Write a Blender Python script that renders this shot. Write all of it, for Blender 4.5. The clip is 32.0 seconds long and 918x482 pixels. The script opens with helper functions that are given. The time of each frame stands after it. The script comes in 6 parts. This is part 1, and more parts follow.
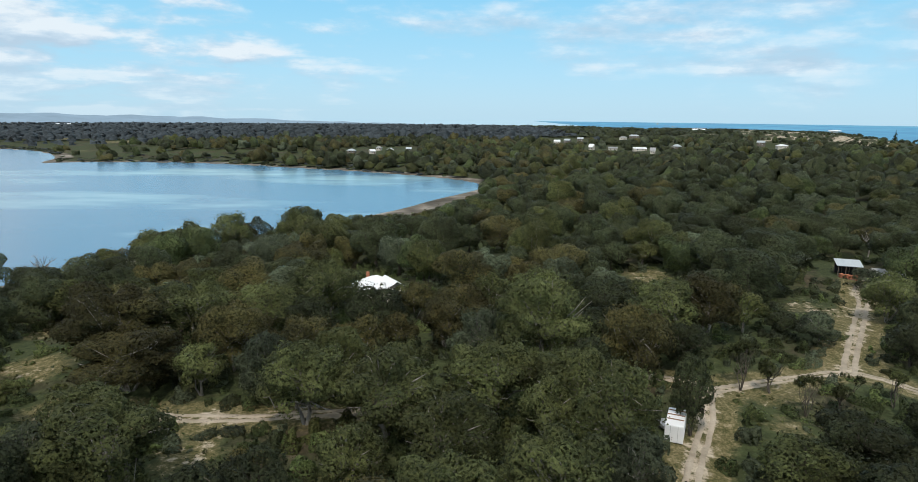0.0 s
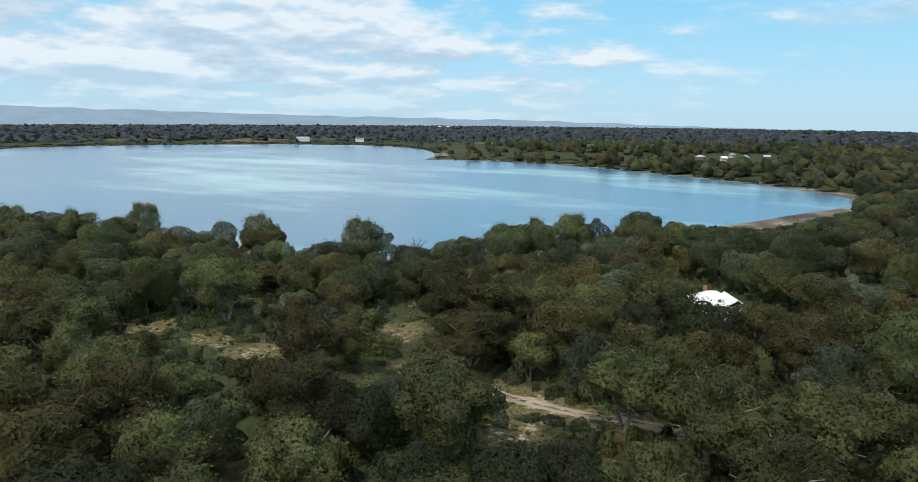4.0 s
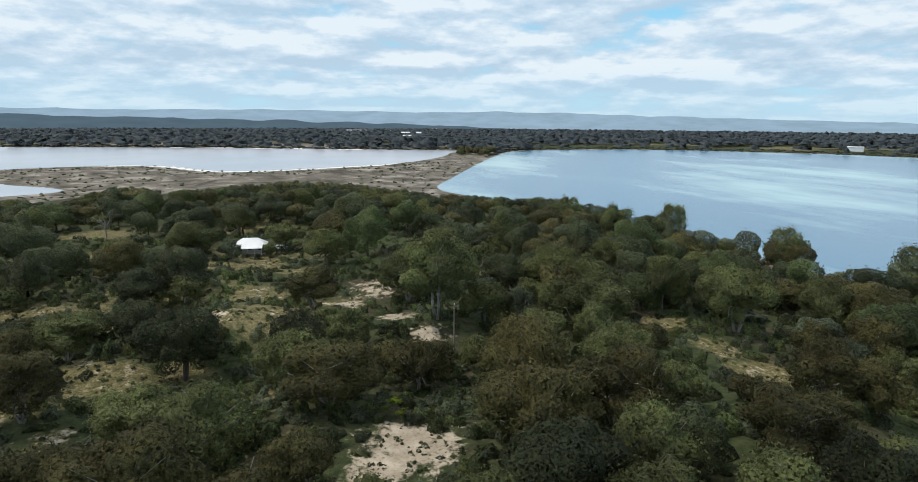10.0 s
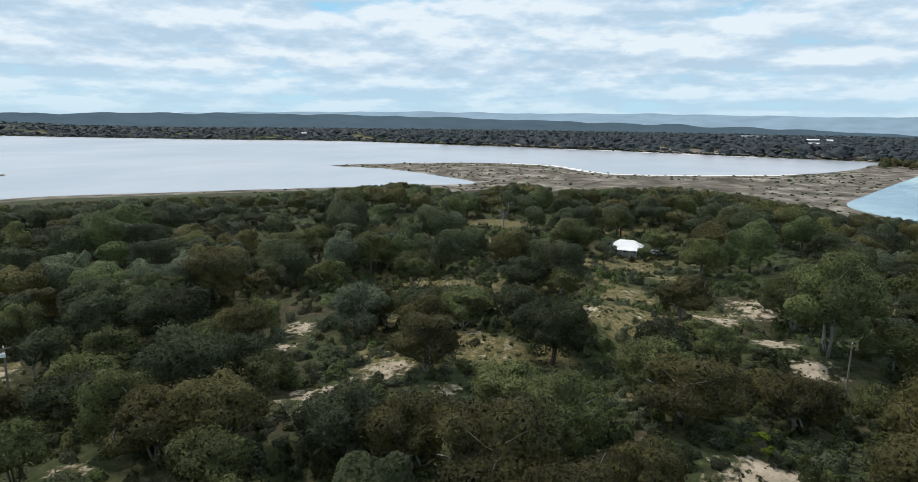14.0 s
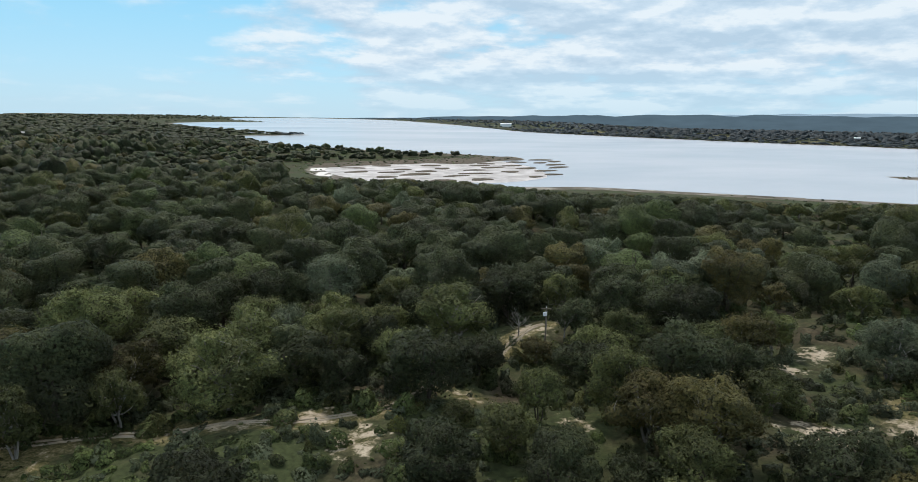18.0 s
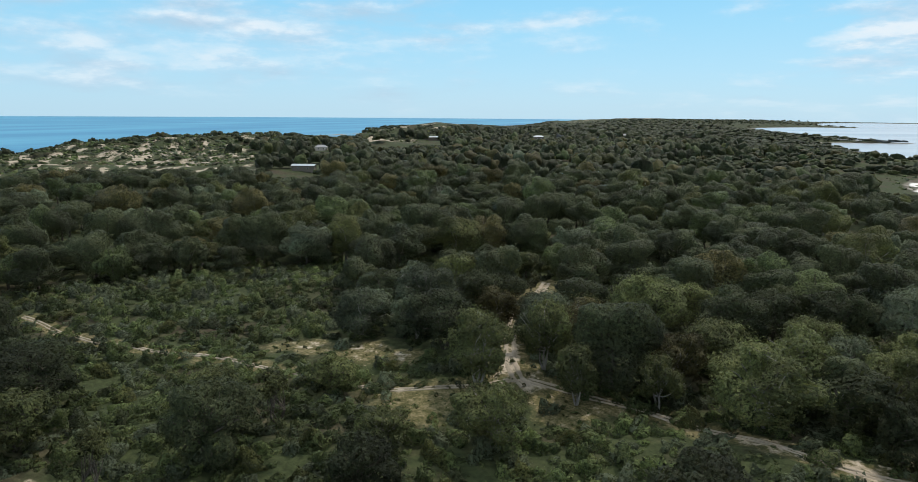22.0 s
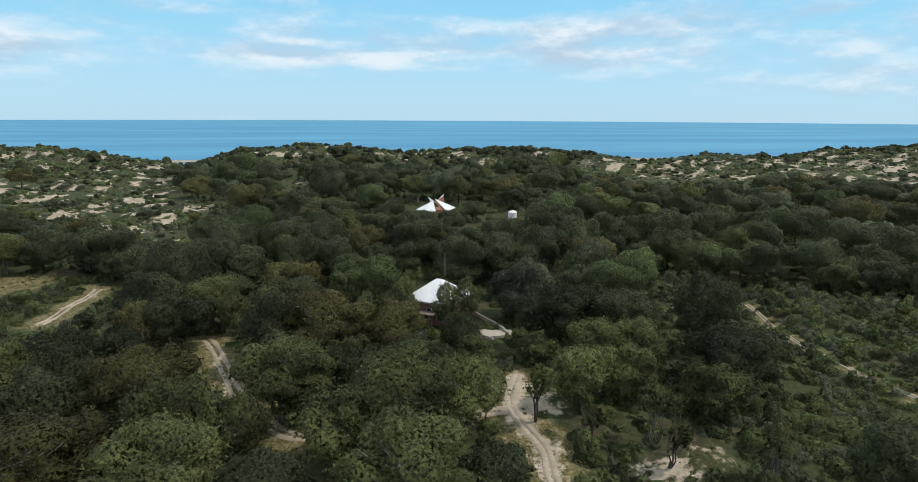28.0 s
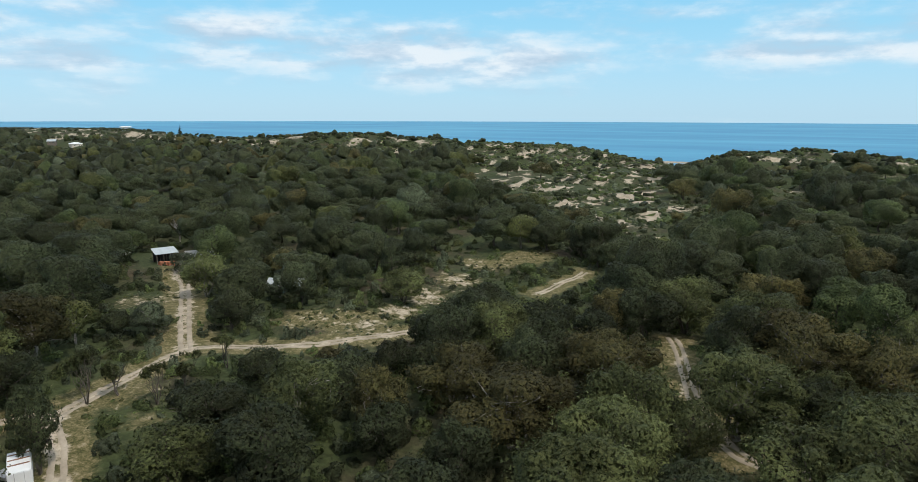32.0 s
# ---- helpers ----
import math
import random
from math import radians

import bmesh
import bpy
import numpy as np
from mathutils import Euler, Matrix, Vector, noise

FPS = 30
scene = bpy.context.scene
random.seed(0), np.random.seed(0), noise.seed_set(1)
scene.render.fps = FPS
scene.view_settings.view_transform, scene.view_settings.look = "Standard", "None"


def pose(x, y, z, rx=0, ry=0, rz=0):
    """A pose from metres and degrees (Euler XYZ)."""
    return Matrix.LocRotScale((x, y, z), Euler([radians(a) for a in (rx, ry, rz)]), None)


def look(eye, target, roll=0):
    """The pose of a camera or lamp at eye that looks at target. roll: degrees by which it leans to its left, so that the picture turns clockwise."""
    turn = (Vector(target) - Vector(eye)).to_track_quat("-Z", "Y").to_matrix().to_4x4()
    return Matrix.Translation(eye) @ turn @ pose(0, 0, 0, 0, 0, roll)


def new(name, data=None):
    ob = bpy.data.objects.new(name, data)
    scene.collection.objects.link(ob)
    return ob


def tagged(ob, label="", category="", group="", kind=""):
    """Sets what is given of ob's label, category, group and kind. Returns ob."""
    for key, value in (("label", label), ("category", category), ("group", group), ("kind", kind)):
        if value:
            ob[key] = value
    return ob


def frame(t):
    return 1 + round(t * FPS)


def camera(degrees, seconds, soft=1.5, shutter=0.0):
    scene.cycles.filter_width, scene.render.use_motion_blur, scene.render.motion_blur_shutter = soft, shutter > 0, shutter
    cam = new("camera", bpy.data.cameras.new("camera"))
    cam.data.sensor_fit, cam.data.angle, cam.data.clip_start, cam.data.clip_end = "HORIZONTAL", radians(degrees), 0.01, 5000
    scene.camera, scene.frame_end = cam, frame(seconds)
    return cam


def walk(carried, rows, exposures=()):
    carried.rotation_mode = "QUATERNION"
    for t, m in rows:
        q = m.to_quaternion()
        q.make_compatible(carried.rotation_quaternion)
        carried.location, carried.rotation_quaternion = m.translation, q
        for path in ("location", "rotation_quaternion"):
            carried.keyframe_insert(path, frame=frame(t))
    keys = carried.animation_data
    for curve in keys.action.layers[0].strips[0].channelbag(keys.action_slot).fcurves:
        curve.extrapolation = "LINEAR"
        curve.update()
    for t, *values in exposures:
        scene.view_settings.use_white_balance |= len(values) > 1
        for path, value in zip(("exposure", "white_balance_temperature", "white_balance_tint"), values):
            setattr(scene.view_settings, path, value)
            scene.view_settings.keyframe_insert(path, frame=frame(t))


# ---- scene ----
# camera: a drone that hovers 48 m above the lakes and turns where it is
H = 48.0
PATH = [
    (0.0, 0.00, -11.20, -0.57), (0.5, 3.50, -11.24, -0.58), (1.0, 7.08, -11.23, -0.52), (1.5, 10.77, -11.21, -0.53),
    (2.0, 14.60, -11.20, -0.52), (2.5, 18.55, -11.19, -0.52), (3.0, 22.45, -11.18, -0.51), (3.5, 26.28, -11.12, -0.50),
    (5.5, 40.77, -11.07, -0.38), (6.0, 44.80, -11.05, -0.38), (6.5, 48.89, -11.07, -0.36), (7.0, 52.99, -10.96, -0.28),
    (7.5, 57.07, -10.97, -0.33), (8.0, 60.96, -10.94, -0.37), (8.5, 64.71, -10.93, -0.39), (9.0, 68.09, -10.92, -0.32),
    (9.5, 71.40, -10.89, -0.33), (10.0, 74.87, -10.85, -0.35), (10.5, 77.90, -10.84, -0.46), (11.0, 81.19, -10.82, -0.55),
    (11.5, 84.67, -10.81, -0.61), (12.0, 88.68, -10.82, -0.54), (12.5, 93.05, -10.82, -0.62), (13.0, 97.80, -10.84, -0.63),
    (13.5, 102.84, -10.82, -0.64), (15.5, 124.90, -10.94, -0.92), (16.0, 130.59, -11.02, -0.80), (16.5, 136.45, -11.08, -0.84),
    (17.0, 142.06, -11.13, -0.81), (17.5, 147.60, -11.17, -0.85), (18.0, 153.02, -11.23, -0.80), (18.5, 158.57, -11.27, -0.74),
    (19.0, 164.17, -11.30, -0.70), (19.5, 169.82, -11.32, -0.65), (20.0, 175.57, -11.30, -0.58), (20.5, 181.65, -11.32, -0.62),
    (21.0, 187.95, -11.33, -0.62), (21.5, 194.53, -11.34, -0.57), (22.0, 201.11, -11.36, -0.46), (22.5, 207.58, -11.33, -0.43),
    (23.0, 213.99, -11.33, -0.42), (23.5, 220.09, -11.33, -0.44), (24.0, 225.85, -11.31, -0.42), (24.5, 231.33, -11.30, -0.38),
    (25.0, 236.44, -11.31, -0.39), (25.5, 241.08, -11.30, -0.37), (27.5, 257.12, -11.21, -0.28), (28.0, 261.36, -11.16, -0.28),
    (28.5, 266.00, -11.17, -0.31), (29.0, 270.62, -11.14, -0.30), (29.5, 275.56, -11.12, -0.31), (30.0, 280.70, -11.13, -0.26),
    (30.5, 286.08, -11.11, -0.21), (31.0, 291.61, -11.09, -0.20), (31.5, 297.21, -11.12, -0.17), (32.0, 302.92, -11.10, -0.16),
]
cam = camera(71.12, 32.0, 0.6)
walk(cam, [(t, pose(0, 0, H, 90 + p, r, y)) for t, y, p, r in PATH])

# ---- light ----
SUN_AZ, SUN_EL = 168.0, 56.0      # degrees; azimuth counted like the camera's yaw
sun = new("sun", bpy.data.lights.new("sun", "SUN"))
sun.data.energy, sun.data.angle, sun.data.color = 2.6, radians(3.0), (1.0, 0.925, 0.82)
sx = -math.sin(radians(SUN_AZ)) * math.cos(radians(SUN_EL))
sy = math.cos(radians(SUN_AZ)) * math.cos(radians(SUN_EL))
sun.matrix_world = look((sx * 100, sy * 100, math.sin(radians(SUN_EL)) * 100), (0, 0, 0))


def nodes_of(tree):
    """Short ways to add nodes and links to a node tree."""
    tree.nodes.clear()

    def add(kind, ins=(), operation=None, data_type=None, blend_type=None, attribute_name=None, interpolation_type=None):
        n = tree.nodes.new(kind)
        if operation:
            n.operation = operation
        if data_type:
            n.data_type = data_type
        if blend_type:
            n.blend_type = blend_type
        if attribute_name:
            n.attribute_name = attribute_name
        if interpolation_type:
            n.interpolation_type = interpolation_type
        for k, v in dict(ins).items():
            if isinstance(v, bpy.types.NodeSocket):
                tree.links.new(v, n.inputs[k])
            else:
                n.inputs[k].default_value = v
        return n
    return add


def ramp(add, fac, stops):
    n = add("ShaderNodeValToRGB", {0: fac})
    e = n.color_ramp.elements
    while len(e) < len(stops):
        e.new(0.5)
    for el, (pos, col) in zip(e, stops):
        el.position = pos
        el.color = (*col, 1) if len(col) == 3 else col
    return n.outputs[0]


def grey(v):
    return (v, v, v)


def math_node(add, op, a, b=0.0, c=0.0):
    return add("ShaderNodeMath", {0: a, 1: b, 2: c}, operation=op).outputs[0]


def mix_rgb(add, fac, a, b, blend="MIX"):
    n = add("ShaderNodeMix", {}, data_type="RGBA", blend_type=blend)
    tree = n.id_data
    for i, v in ((0, fac), (6, a), (7, b)):
        if isinstance(v, bpy.types.NodeSocket):
            tree.links.new(v, n.inputs[i])
        else:
            n.inputs[i].default_value = (*v, 1) if isinstance(v, tuple) and len(v) == 3 else v
    return n.outputs[2]


world = bpy.data.worlds.new("sky")
scene.world = world
world.use_nodes = True
add = nodes_of(world.node_tree)
sky = add("ShaderNodeTexSky")
sky.sky_type, sky.sun_disc, sky.sun_elevation, sky.sun_rotation = "NISHITA", False, radians(SUN_EL), radians(-SUN_AZ)
sky.air_density, sky.dust_density, sky.ozone_density = 1.0, 0.6, 2.0
co = add("ShaderNodeTexCoord").outputs["Generated"]
sep = add("ShaderNodeSeparateXYZ", {0: co})
# clear sky: deeper above, paler and milky near the horizon
# higher up, out of view, near-white is added as fill light
clear = ramp(add, sep.outputs[2], [(0.0, (0.51, 0.78, 0.96)), (0.06, (0.43, 0.77, 1.0)), (0.12, (0.35, 0.74, 1.0)), (0.18, (0.27, 0.69, 1.0)), (0.45, (0.80, 0.90, 0.98))])
nishita = mix_rgb(add, 1.0, sky.outputs[0], grey(0.1), "MULTIPLY")
base = mix_rgb(add, 0.85, nishita, clear)
# cloud cover grows from the sea side to the lake side; a low row of cumulus stands over the sea
east = add("ShaderNodeMapRange", {0: sep.outputs[0], 1: 0.12, 2: -0.60, 3: 0.0, 4: 1.0}).outputs[0]
south = add("ShaderNodeMapRange", {0: sep.outputs[1], 1: 0.45, 2: 1.0, 3: 0.0, 4: 0.30}).outputs[0]
row = math_node(add, "MULTIPLY_ADD", sep.outputs[2], 28.0, -2.75)
row = math_node(add, "MULTIPLY", math_node(add, "POWER", 2.718, math_node(add, "MULTIPLY", math_node(add, "MULTIPLY", row, row), -0.45)), add("ShaderNodeMapRange", {0: sep.outputs[0], 1: 0.05, 2: 0.55, 3: 0.15, 4: 0.86}).outputs[0])
cover = math_node(add, "MAXIMUM", math_node(add, "SUBTRACT", east, south), row)
def deck(lift):
    """Noise on a flat deck of cloud seen from below."""
    d = math_node(add, "ADD", math_node(add, "MAXIMUM", sep.outputs[2], 0.0), lift)
    v = add("ShaderNodeCombineXYZ", {0: math_node(add, "DIVIDE", sep.outputs[0], d), 1: math_node(add, "DIVIDE", sep.outputs[1], d), 2: math_node(add, "MULTIPLY", sep.outputs[2], 9.0)}).outputs[0]
    return add("ShaderNodeTexNoise", {"Vector": v, "Scale": 1.3, "Detail": 9.0, "Roughness": 0.52, "Distortion": 0.1}).outputs[0]


n1 = deck(0.14)
fine = add("ShaderNodeMapping", {0: co, 3: (8.0, 8.0, 21.0)}).outputs[0]
n2 = add("ShaderNodeTexNoise", {"Vector": fine, "Scale": 1.0, "Detail": 9.0, "Roughness": 0.58}).outputs[0]
long = add("ShaderNodeMapping", {0: co, 1: (0.37, 1.9, 0.0), 3: (2.6, 2.6, 17.0)}).outputs[0]
n5 = add("ShaderNodeTexNoise", {"Vector": long, "Scale": 1.0, "Detail": 7.0, "Roughness": 0.5, "Distortion": 0.2}).outputs[0]
puffy = add("ShaderNodeMapRange", {0: sep.outputs[0], 1: 0.25, 2: -0.35}).outputs[0]
bank = add("ShaderNodeMix", {0: puffy, 2: n5, 3: n1}).outputs[0]
dens = math_node(add, "ADD", math_node(add, "MULTIPLY", bank, 0.6), math_node(add, "MULTIPLY", n2, 0.4))
edge = math_node(add, "MULTIPLY_ADD", cover, -0.22, 0.575)
cl = math_node(add, "SUBTRACT", dens, edge)
thick = add("ShaderNodeMapRange", {0: puffy, 3: 0.17, 4: 0.10}).outputs[0]
cl = add("ShaderNodeMapRange", {0: cl, 1: -0.04, 2: thick, 3: 0.0, 4: 0.9}, interpolation_type="SMOOTHSTEP").outputs[0]
fade = add("ShaderNodeMapRange", {0: sep.outputs[2], 1: 0.0, 2: 0.075, 3: 0.35, 4: 1.0}).outputs[0]
cl = math_node(add, "MULTIPLY", cl, fade)
above = add("ShaderNodeMapping", {0: co, 1: (0.0, 0.0, 0.24), 3: (8.0, 8.0, 21.0)}).outputs[0]
n4 = add("ShaderNodeTexNoise", {"Vector": above, "Scale": 1.0, "Detail": 9.0, "Roughness": 0.58}).outputs[0]
n3 = math_node(add, "ADD", math_node(add, "MULTIPLY", deck(0.158), 0.5), math_node(add, "MULTIPLY", n4, 0.5))
n1 = math_node(add, "ADD", math_node(add, "MULTIPLY", n1, 0.5), math_node(add, "MULTIPLY", n2, 0.5))
tone = ramp(add, math_node(add, "SUBTRACT", math_node(add, "ADD", n1, 0.5), n3),
            [(0.43, (0.50, 0.64, 0.78)), (0.50, (0.635, 0.76, 0.88)), (0.56, (0.84, 0.91, 0.965))])
col = mix_rgb(add, cl, base, tone)
out = add("ShaderNodeBackground", {0: col, 1: 1.0})
add("ShaderNodeOutputWorld", {0: out.outputs[0]})
scene.view_settings.exposure = 0.0


# ---- materials ----
def material(name, build, rough=0.8, spec=0.3, metal=0.0, through_light=0.0, gaps=0.0):
    """build(add) gives (colour, height or None, bump metres)."""
    m = bpy.data.materials.new(name)
    m.use_nodes = True
    ad = nodes_of(m.node_tree)
    colour, height, depth = build(ad)
    b = ad("ShaderNodeBsdfPrincipled", {"Roughness": rough, "Metallic": metal, "Specular IOR Level": spec})
    if isinstance(colour, tuple):
        b.inputs["Base Color"].default_value = (*colour, 1)
    else:
        m.node_tree.links.new(colour, b.inputs["Base Color"])
    if height is not None:
        bump = ad("ShaderNodeBump", {"Height": height, "Distance": depth, "Strength": 0.7})
        m.node_tree.links.new(bump.outputs[0], b.inputs["Normal"])
    shader = b.outputs[0]
    if through_light:
        thin = ad("ShaderNodeBsdfTranslucent")
        m.node_tree.links.new(colour, thin.inputs[0])
        shader = ad("ShaderNodeMixShader", {0: through_light, 1: shader, 2: thin.outputs[0]}).outputs[0]
    if gaps:
        holes = world_noise(ad, 2.6, 3.5, 0.70)
        shut = ad("ShaderNodeMapRange", {0: holes, 1: gaps, 2: gaps + 0.04}).outputs[0]
        shader = ad("ShaderNodeMixShader", {0: shut, 1: ad("ShaderNodeBsdfTransparent").outputs[0], 2: shader}).outputs[0]
    ad("ShaderNodeOutputMaterial", {0: shader})
    return m


def world_noise(add, scale, detail=4.0, rough=0.55, stretch=(1, 1, 1)):
    p = add("ShaderNodeNewGeometry").outputs["Position"]
    v = add("ShaderNodeMapping", {0: p, 3: stretch}).outputs[0]
    return add("ShaderNodeTexNoise", {"Vector": v, "Scale": scale, "Detail": detail, "Roughness": rough}).outputs[0]


def object_noise(add, scale, detail=4.0, rough=0.55, stretch=(1, 1, 1)):
    p = add("ShaderNodeTexCoord").outputs["Object"]
    v = add("ShaderNodeMapping", {0: p, 3: stretch}).outputs[0]
    return add("ShaderNodeTexNoise", {"Vector": v, "Scale": scale, "Detail": detail, "Roughness": rough}).outputs[0]


def leaf_material(name, dark, light, odd, gaps):
    """Foliage: each spray of leaves a little different, each tree too; shade between tufts is painted in."""
    def build(add):
        isle = add("ShaderNodeNewGeometry").outputs["Random Per Island"]
        spray = world_noise(add, 3.4, 4.0, 0.80)
        mott = add("ShaderNodeMapRange", {0: spray, 1: 0.44, 2: 0.58}).outputs[0]
        lump = world_noise(add, 0.95, 2.5, 0.6)
        tuft = add("ShaderNodeMapRange", {0: lump, 1: 0.42, 2: 0.60}).outputs[0]
        # hollows of the lump relief get the dark tone, as painted shade
        c = mix_rgb(add, math_node(add, "MULTIPLY_ADD", isle, 0.26, math_node(add, "MULTIPLY_ADD", tuft, 0.42, math_node(add, "MULTIPLY", mott, 0.50))), dark, light)
        stand = world_noise(add, 0.11, 3.0)
        f = add("ShaderNodeMapRange", {0: stand, 1: 0.42, 2: 0.64}).outputs[0]
        c = mix_rgb(add, math_node(add, "MULTIPLY", math_node(add, "MULTIPLY", f, mott), 0.8), c, odd)
        tree = add("ShaderNodeObjectInfo").outputs["Random"]
        each = add("ShaderNodeMapRange", {0: world_noise(add, 0.085, 1.0), 1: 0.40, 2: 0.60, 3: 0.60, 4: 1.14}).outputs[0]
        k = math_node(add, "MULTIPLY", math_node(add, "MULTIPLY_ADD", tree, 0.5, 0.75), each)
        c = mix_rgb(add, 1.0, c, add("ShaderNodeCombineColor", {0: k, 1: k, 2: k}).outputs[0], "MULTIPLY")
        return c, math_node(add, "MULTIPLY_ADD", spray, 0.6, lump), 1.1
    return material(name, build, rough=0.62, spec=0.22, through_light=0.34, gaps=gaps)


LEAF_TONES = [("leaf_olive", (0.026, 0.033, 0.012), (0.116, 0.130, 0.041), (0.100, 0.094, 0.031)),
              ("leaf_bronze", (0.027, 0.029, 0.013), (0.134, 0.122, 0.042), (0.118, 0.094, 0.032)),
              ("leaf_green", (0.021, 0.034, 0.014), (0.106, 0.138, 0.048), (0.088, 0.104, 0.040)),
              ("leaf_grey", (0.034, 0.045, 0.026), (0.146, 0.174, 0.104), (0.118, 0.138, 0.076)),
              ("leaf_dark", (0.016, 0.022, 0.011), (0.078, 0.094, 0.042), (0.066, 0.070, 0.031)),
              ("leaf_bright", (0.075, 0.117, 0.015), (0.359, 0.449, 0.052), (0.281, 0.316, 0.043)),
              ("leaf_scrub", (0.034, 0.055, 0.019), (0.158, 0.204, 0.070), (0.152, 0.150, 0.066)),
              # tone for distant trees and reeds: haze is put into it as blue-grey
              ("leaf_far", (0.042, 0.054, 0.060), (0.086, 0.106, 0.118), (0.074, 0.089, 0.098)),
              ("leaf_fresh", (0.036, 0.046, 0.018), (0.178, 0.202, 0.074), (0.152, 0.158, 0.058))]

# foliage near by is open between its leaves; far off it closes
LEAF = [leaf_material(*tone, 0.45) for tone in LEAF_TONES]
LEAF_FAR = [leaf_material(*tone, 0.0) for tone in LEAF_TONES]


def bark_build(add):
    n = object_noise(add, 2.5, 5, 0.6, (1, 1, 0.25))
    return ramp(add, n, [(0.35, (0.045, 0.036, 0.028)), (0.6, (0.12, 0.105, 0.088))]), n, 0.03


def pale_bark_build(add):
    n = object_noise(add, 2.0, 5, 0.6, (1, 1, 0.3))
    return ramp(add, n, [(0.35, (0.12, 0.108, 0.095)), (0.62, (0.31, 0.29, 0.265))]), n, 0.03


BARK = material("bark", bark_build, 0.9, 0.2)
PALE_BARK = material("pale_bark", pale_bark_build, 0.85, 0.2)


def sand_colours(add):
    n = world_noise(add, 0.35, 8.0, 0.65)
    m = world_noise(add, 2.2, 6.0, 0.7)
    c = ramp(add, n, [(0.3, (0.23, 0.185, 0.13)), (0.5, (0.37, 0.31, 0.235)), (0.7, (0.50, 0.43, 0.335))])
    return mix_rgb(add, ramp(add, m, [(0.5, grey(0)), (0.66, grey(0.55))]), c, (0.17, 0.145, 0.095)), n, m


def ground_build(add):
    """Sandy soil under dry grass, leaf litter and low green herbs; the sheet's own masks say where which lies."""
    sand, n, m = sand_colours(add)
    big = world_noise(add, 0.06, 5.0, 0.6)
    clump = world_noise(add, 0.8, 7.0, 0.68)
    litter = ramp(add, clump, [(0.3, (0.024, 0.020, 0.012)), (0.55, (0.062, 0.050, 0.031)), (0.74, (0.14, 0.115, 0.075))])
    blades = math_node(add, "MULTIPLY_ADD", world_noise(add, 2.8, 5.0, 0.7), 0.5, math_node(add, "MULTIPLY", clump, 0.5))
    grass = ramp(add, blades, [(0.34, (0.026, 0.032, 0.011)), (0.46, (0.085, 0.080, 0.031)), (0.55, (0.175, 0.145, 0.075)), (0.66, (0.32, 0.265, 0.175))])
    green = ramp(add, clump, [(0.32, (0.018, 0.026, 0.010)), (0.6, (0.056, 0.068, 0.028))])
    c = mix_rgb(add, ramp(add, big, [(0.34, grey(0)), (0.52, grey(1))]), litter, green)
    g = add("ShaderNodeAttribute", attribute_name="grass").outputs["Fac"]
    s = add("ShaderNodeAttribute", attribute_name="sand").outputs["Fac"]
    w = add("ShaderNodeAttribute", attribute_name="wet").outputs["Fac"]
    gg = add("ShaderNodeMapRange", {0: math_node(add, "ADD", g, math_node(add, "MULTIPLY_ADD", n, 0.9, -0.45)), 1: 0.35, 2: 0.6}).outputs[0]
    c = mix_rgb(add, gg, c, grass)
    patch = math_node(add, "ADD", math_node(add, "MULTIPLY_ADD", n, 1.3, -0.65), math_node(add, "MULTIPLY_ADD", clump, 1.3, -0.65))
    ss = add("ShaderNodeMapRange", {0: math_node(add, "ADD", s, patch), 1: 0.36, 2: 0.58}).outputs[0]
    c = mix_rgb(add, ss, c, sand)
    mud = ramp(add, world_noise(add, 0.05, 7.0, 0.62, (1, 1, 1)), [(0.35, (0.060, 0.052, 0.040)), (0.52, (0.15, 0.13, 0.105)), (0.64, (0.30, 0.27, 0.23))])
    ww = add("ShaderNodeMapRange", {0: math_node(add, "ADD", w, math_node(add, "MULTIPLY_ADD", big, 0.6, -0.3)), 1: 0.4, 2: 0.6}).outputs[0]
    c = mix_rgb(add, ww, c, mud)
    salt = add("ShaderNodeAttribute", attribute_name="salt").outputs["Fac"]
    sl = add("ShaderNodeMapRange", {0: math_node(add, "ADD", salt, math_node(add, "MULTIPLY_ADD", clump, 0.6, -0.3)), 1: 0.4, 2: 0.55}).outputs[0]
    c = mix_rgb(add, sl, c, (0.72, 0.69, 0.66))
    return c, clump, 0.25


GROUND = material("sandy_soil", ground_build, 0.95, 0.15)


def track_build(add):
    s, n, m = sand_colours(add)
    big = world_noise(add, 0.22, 5.0, 0.6)
    c = mix_rgb(add, 0.5, s, (0.36, 0.31, 0.25))
    return mix_rgb(add, ramp(add, big, [(0.45, grey(0)), (0.68, grey(0.6))]), c, (0.17, 0.145, 0.10)), m, 0.06


TRACK = material("pale_track", track_build, 0.95, 0.15)


def water_material(name, deep, pale, rough, spec, wave, stops=(0.45, 0.62), stretch=(1, 1, 1), scale=0.006):
    def build(add):
        n = world_noise(add, scale, 6.0, 0.55, stretch)
        c = mix_rgb(add, ramp(add, n, [(stops[0], grey(0)), (stops[1], grey(1))]), deep, pale)
        return c, world_noise(add, wave, 3.0, 0.6), 0.02
    return material(name, build, rough, spec)


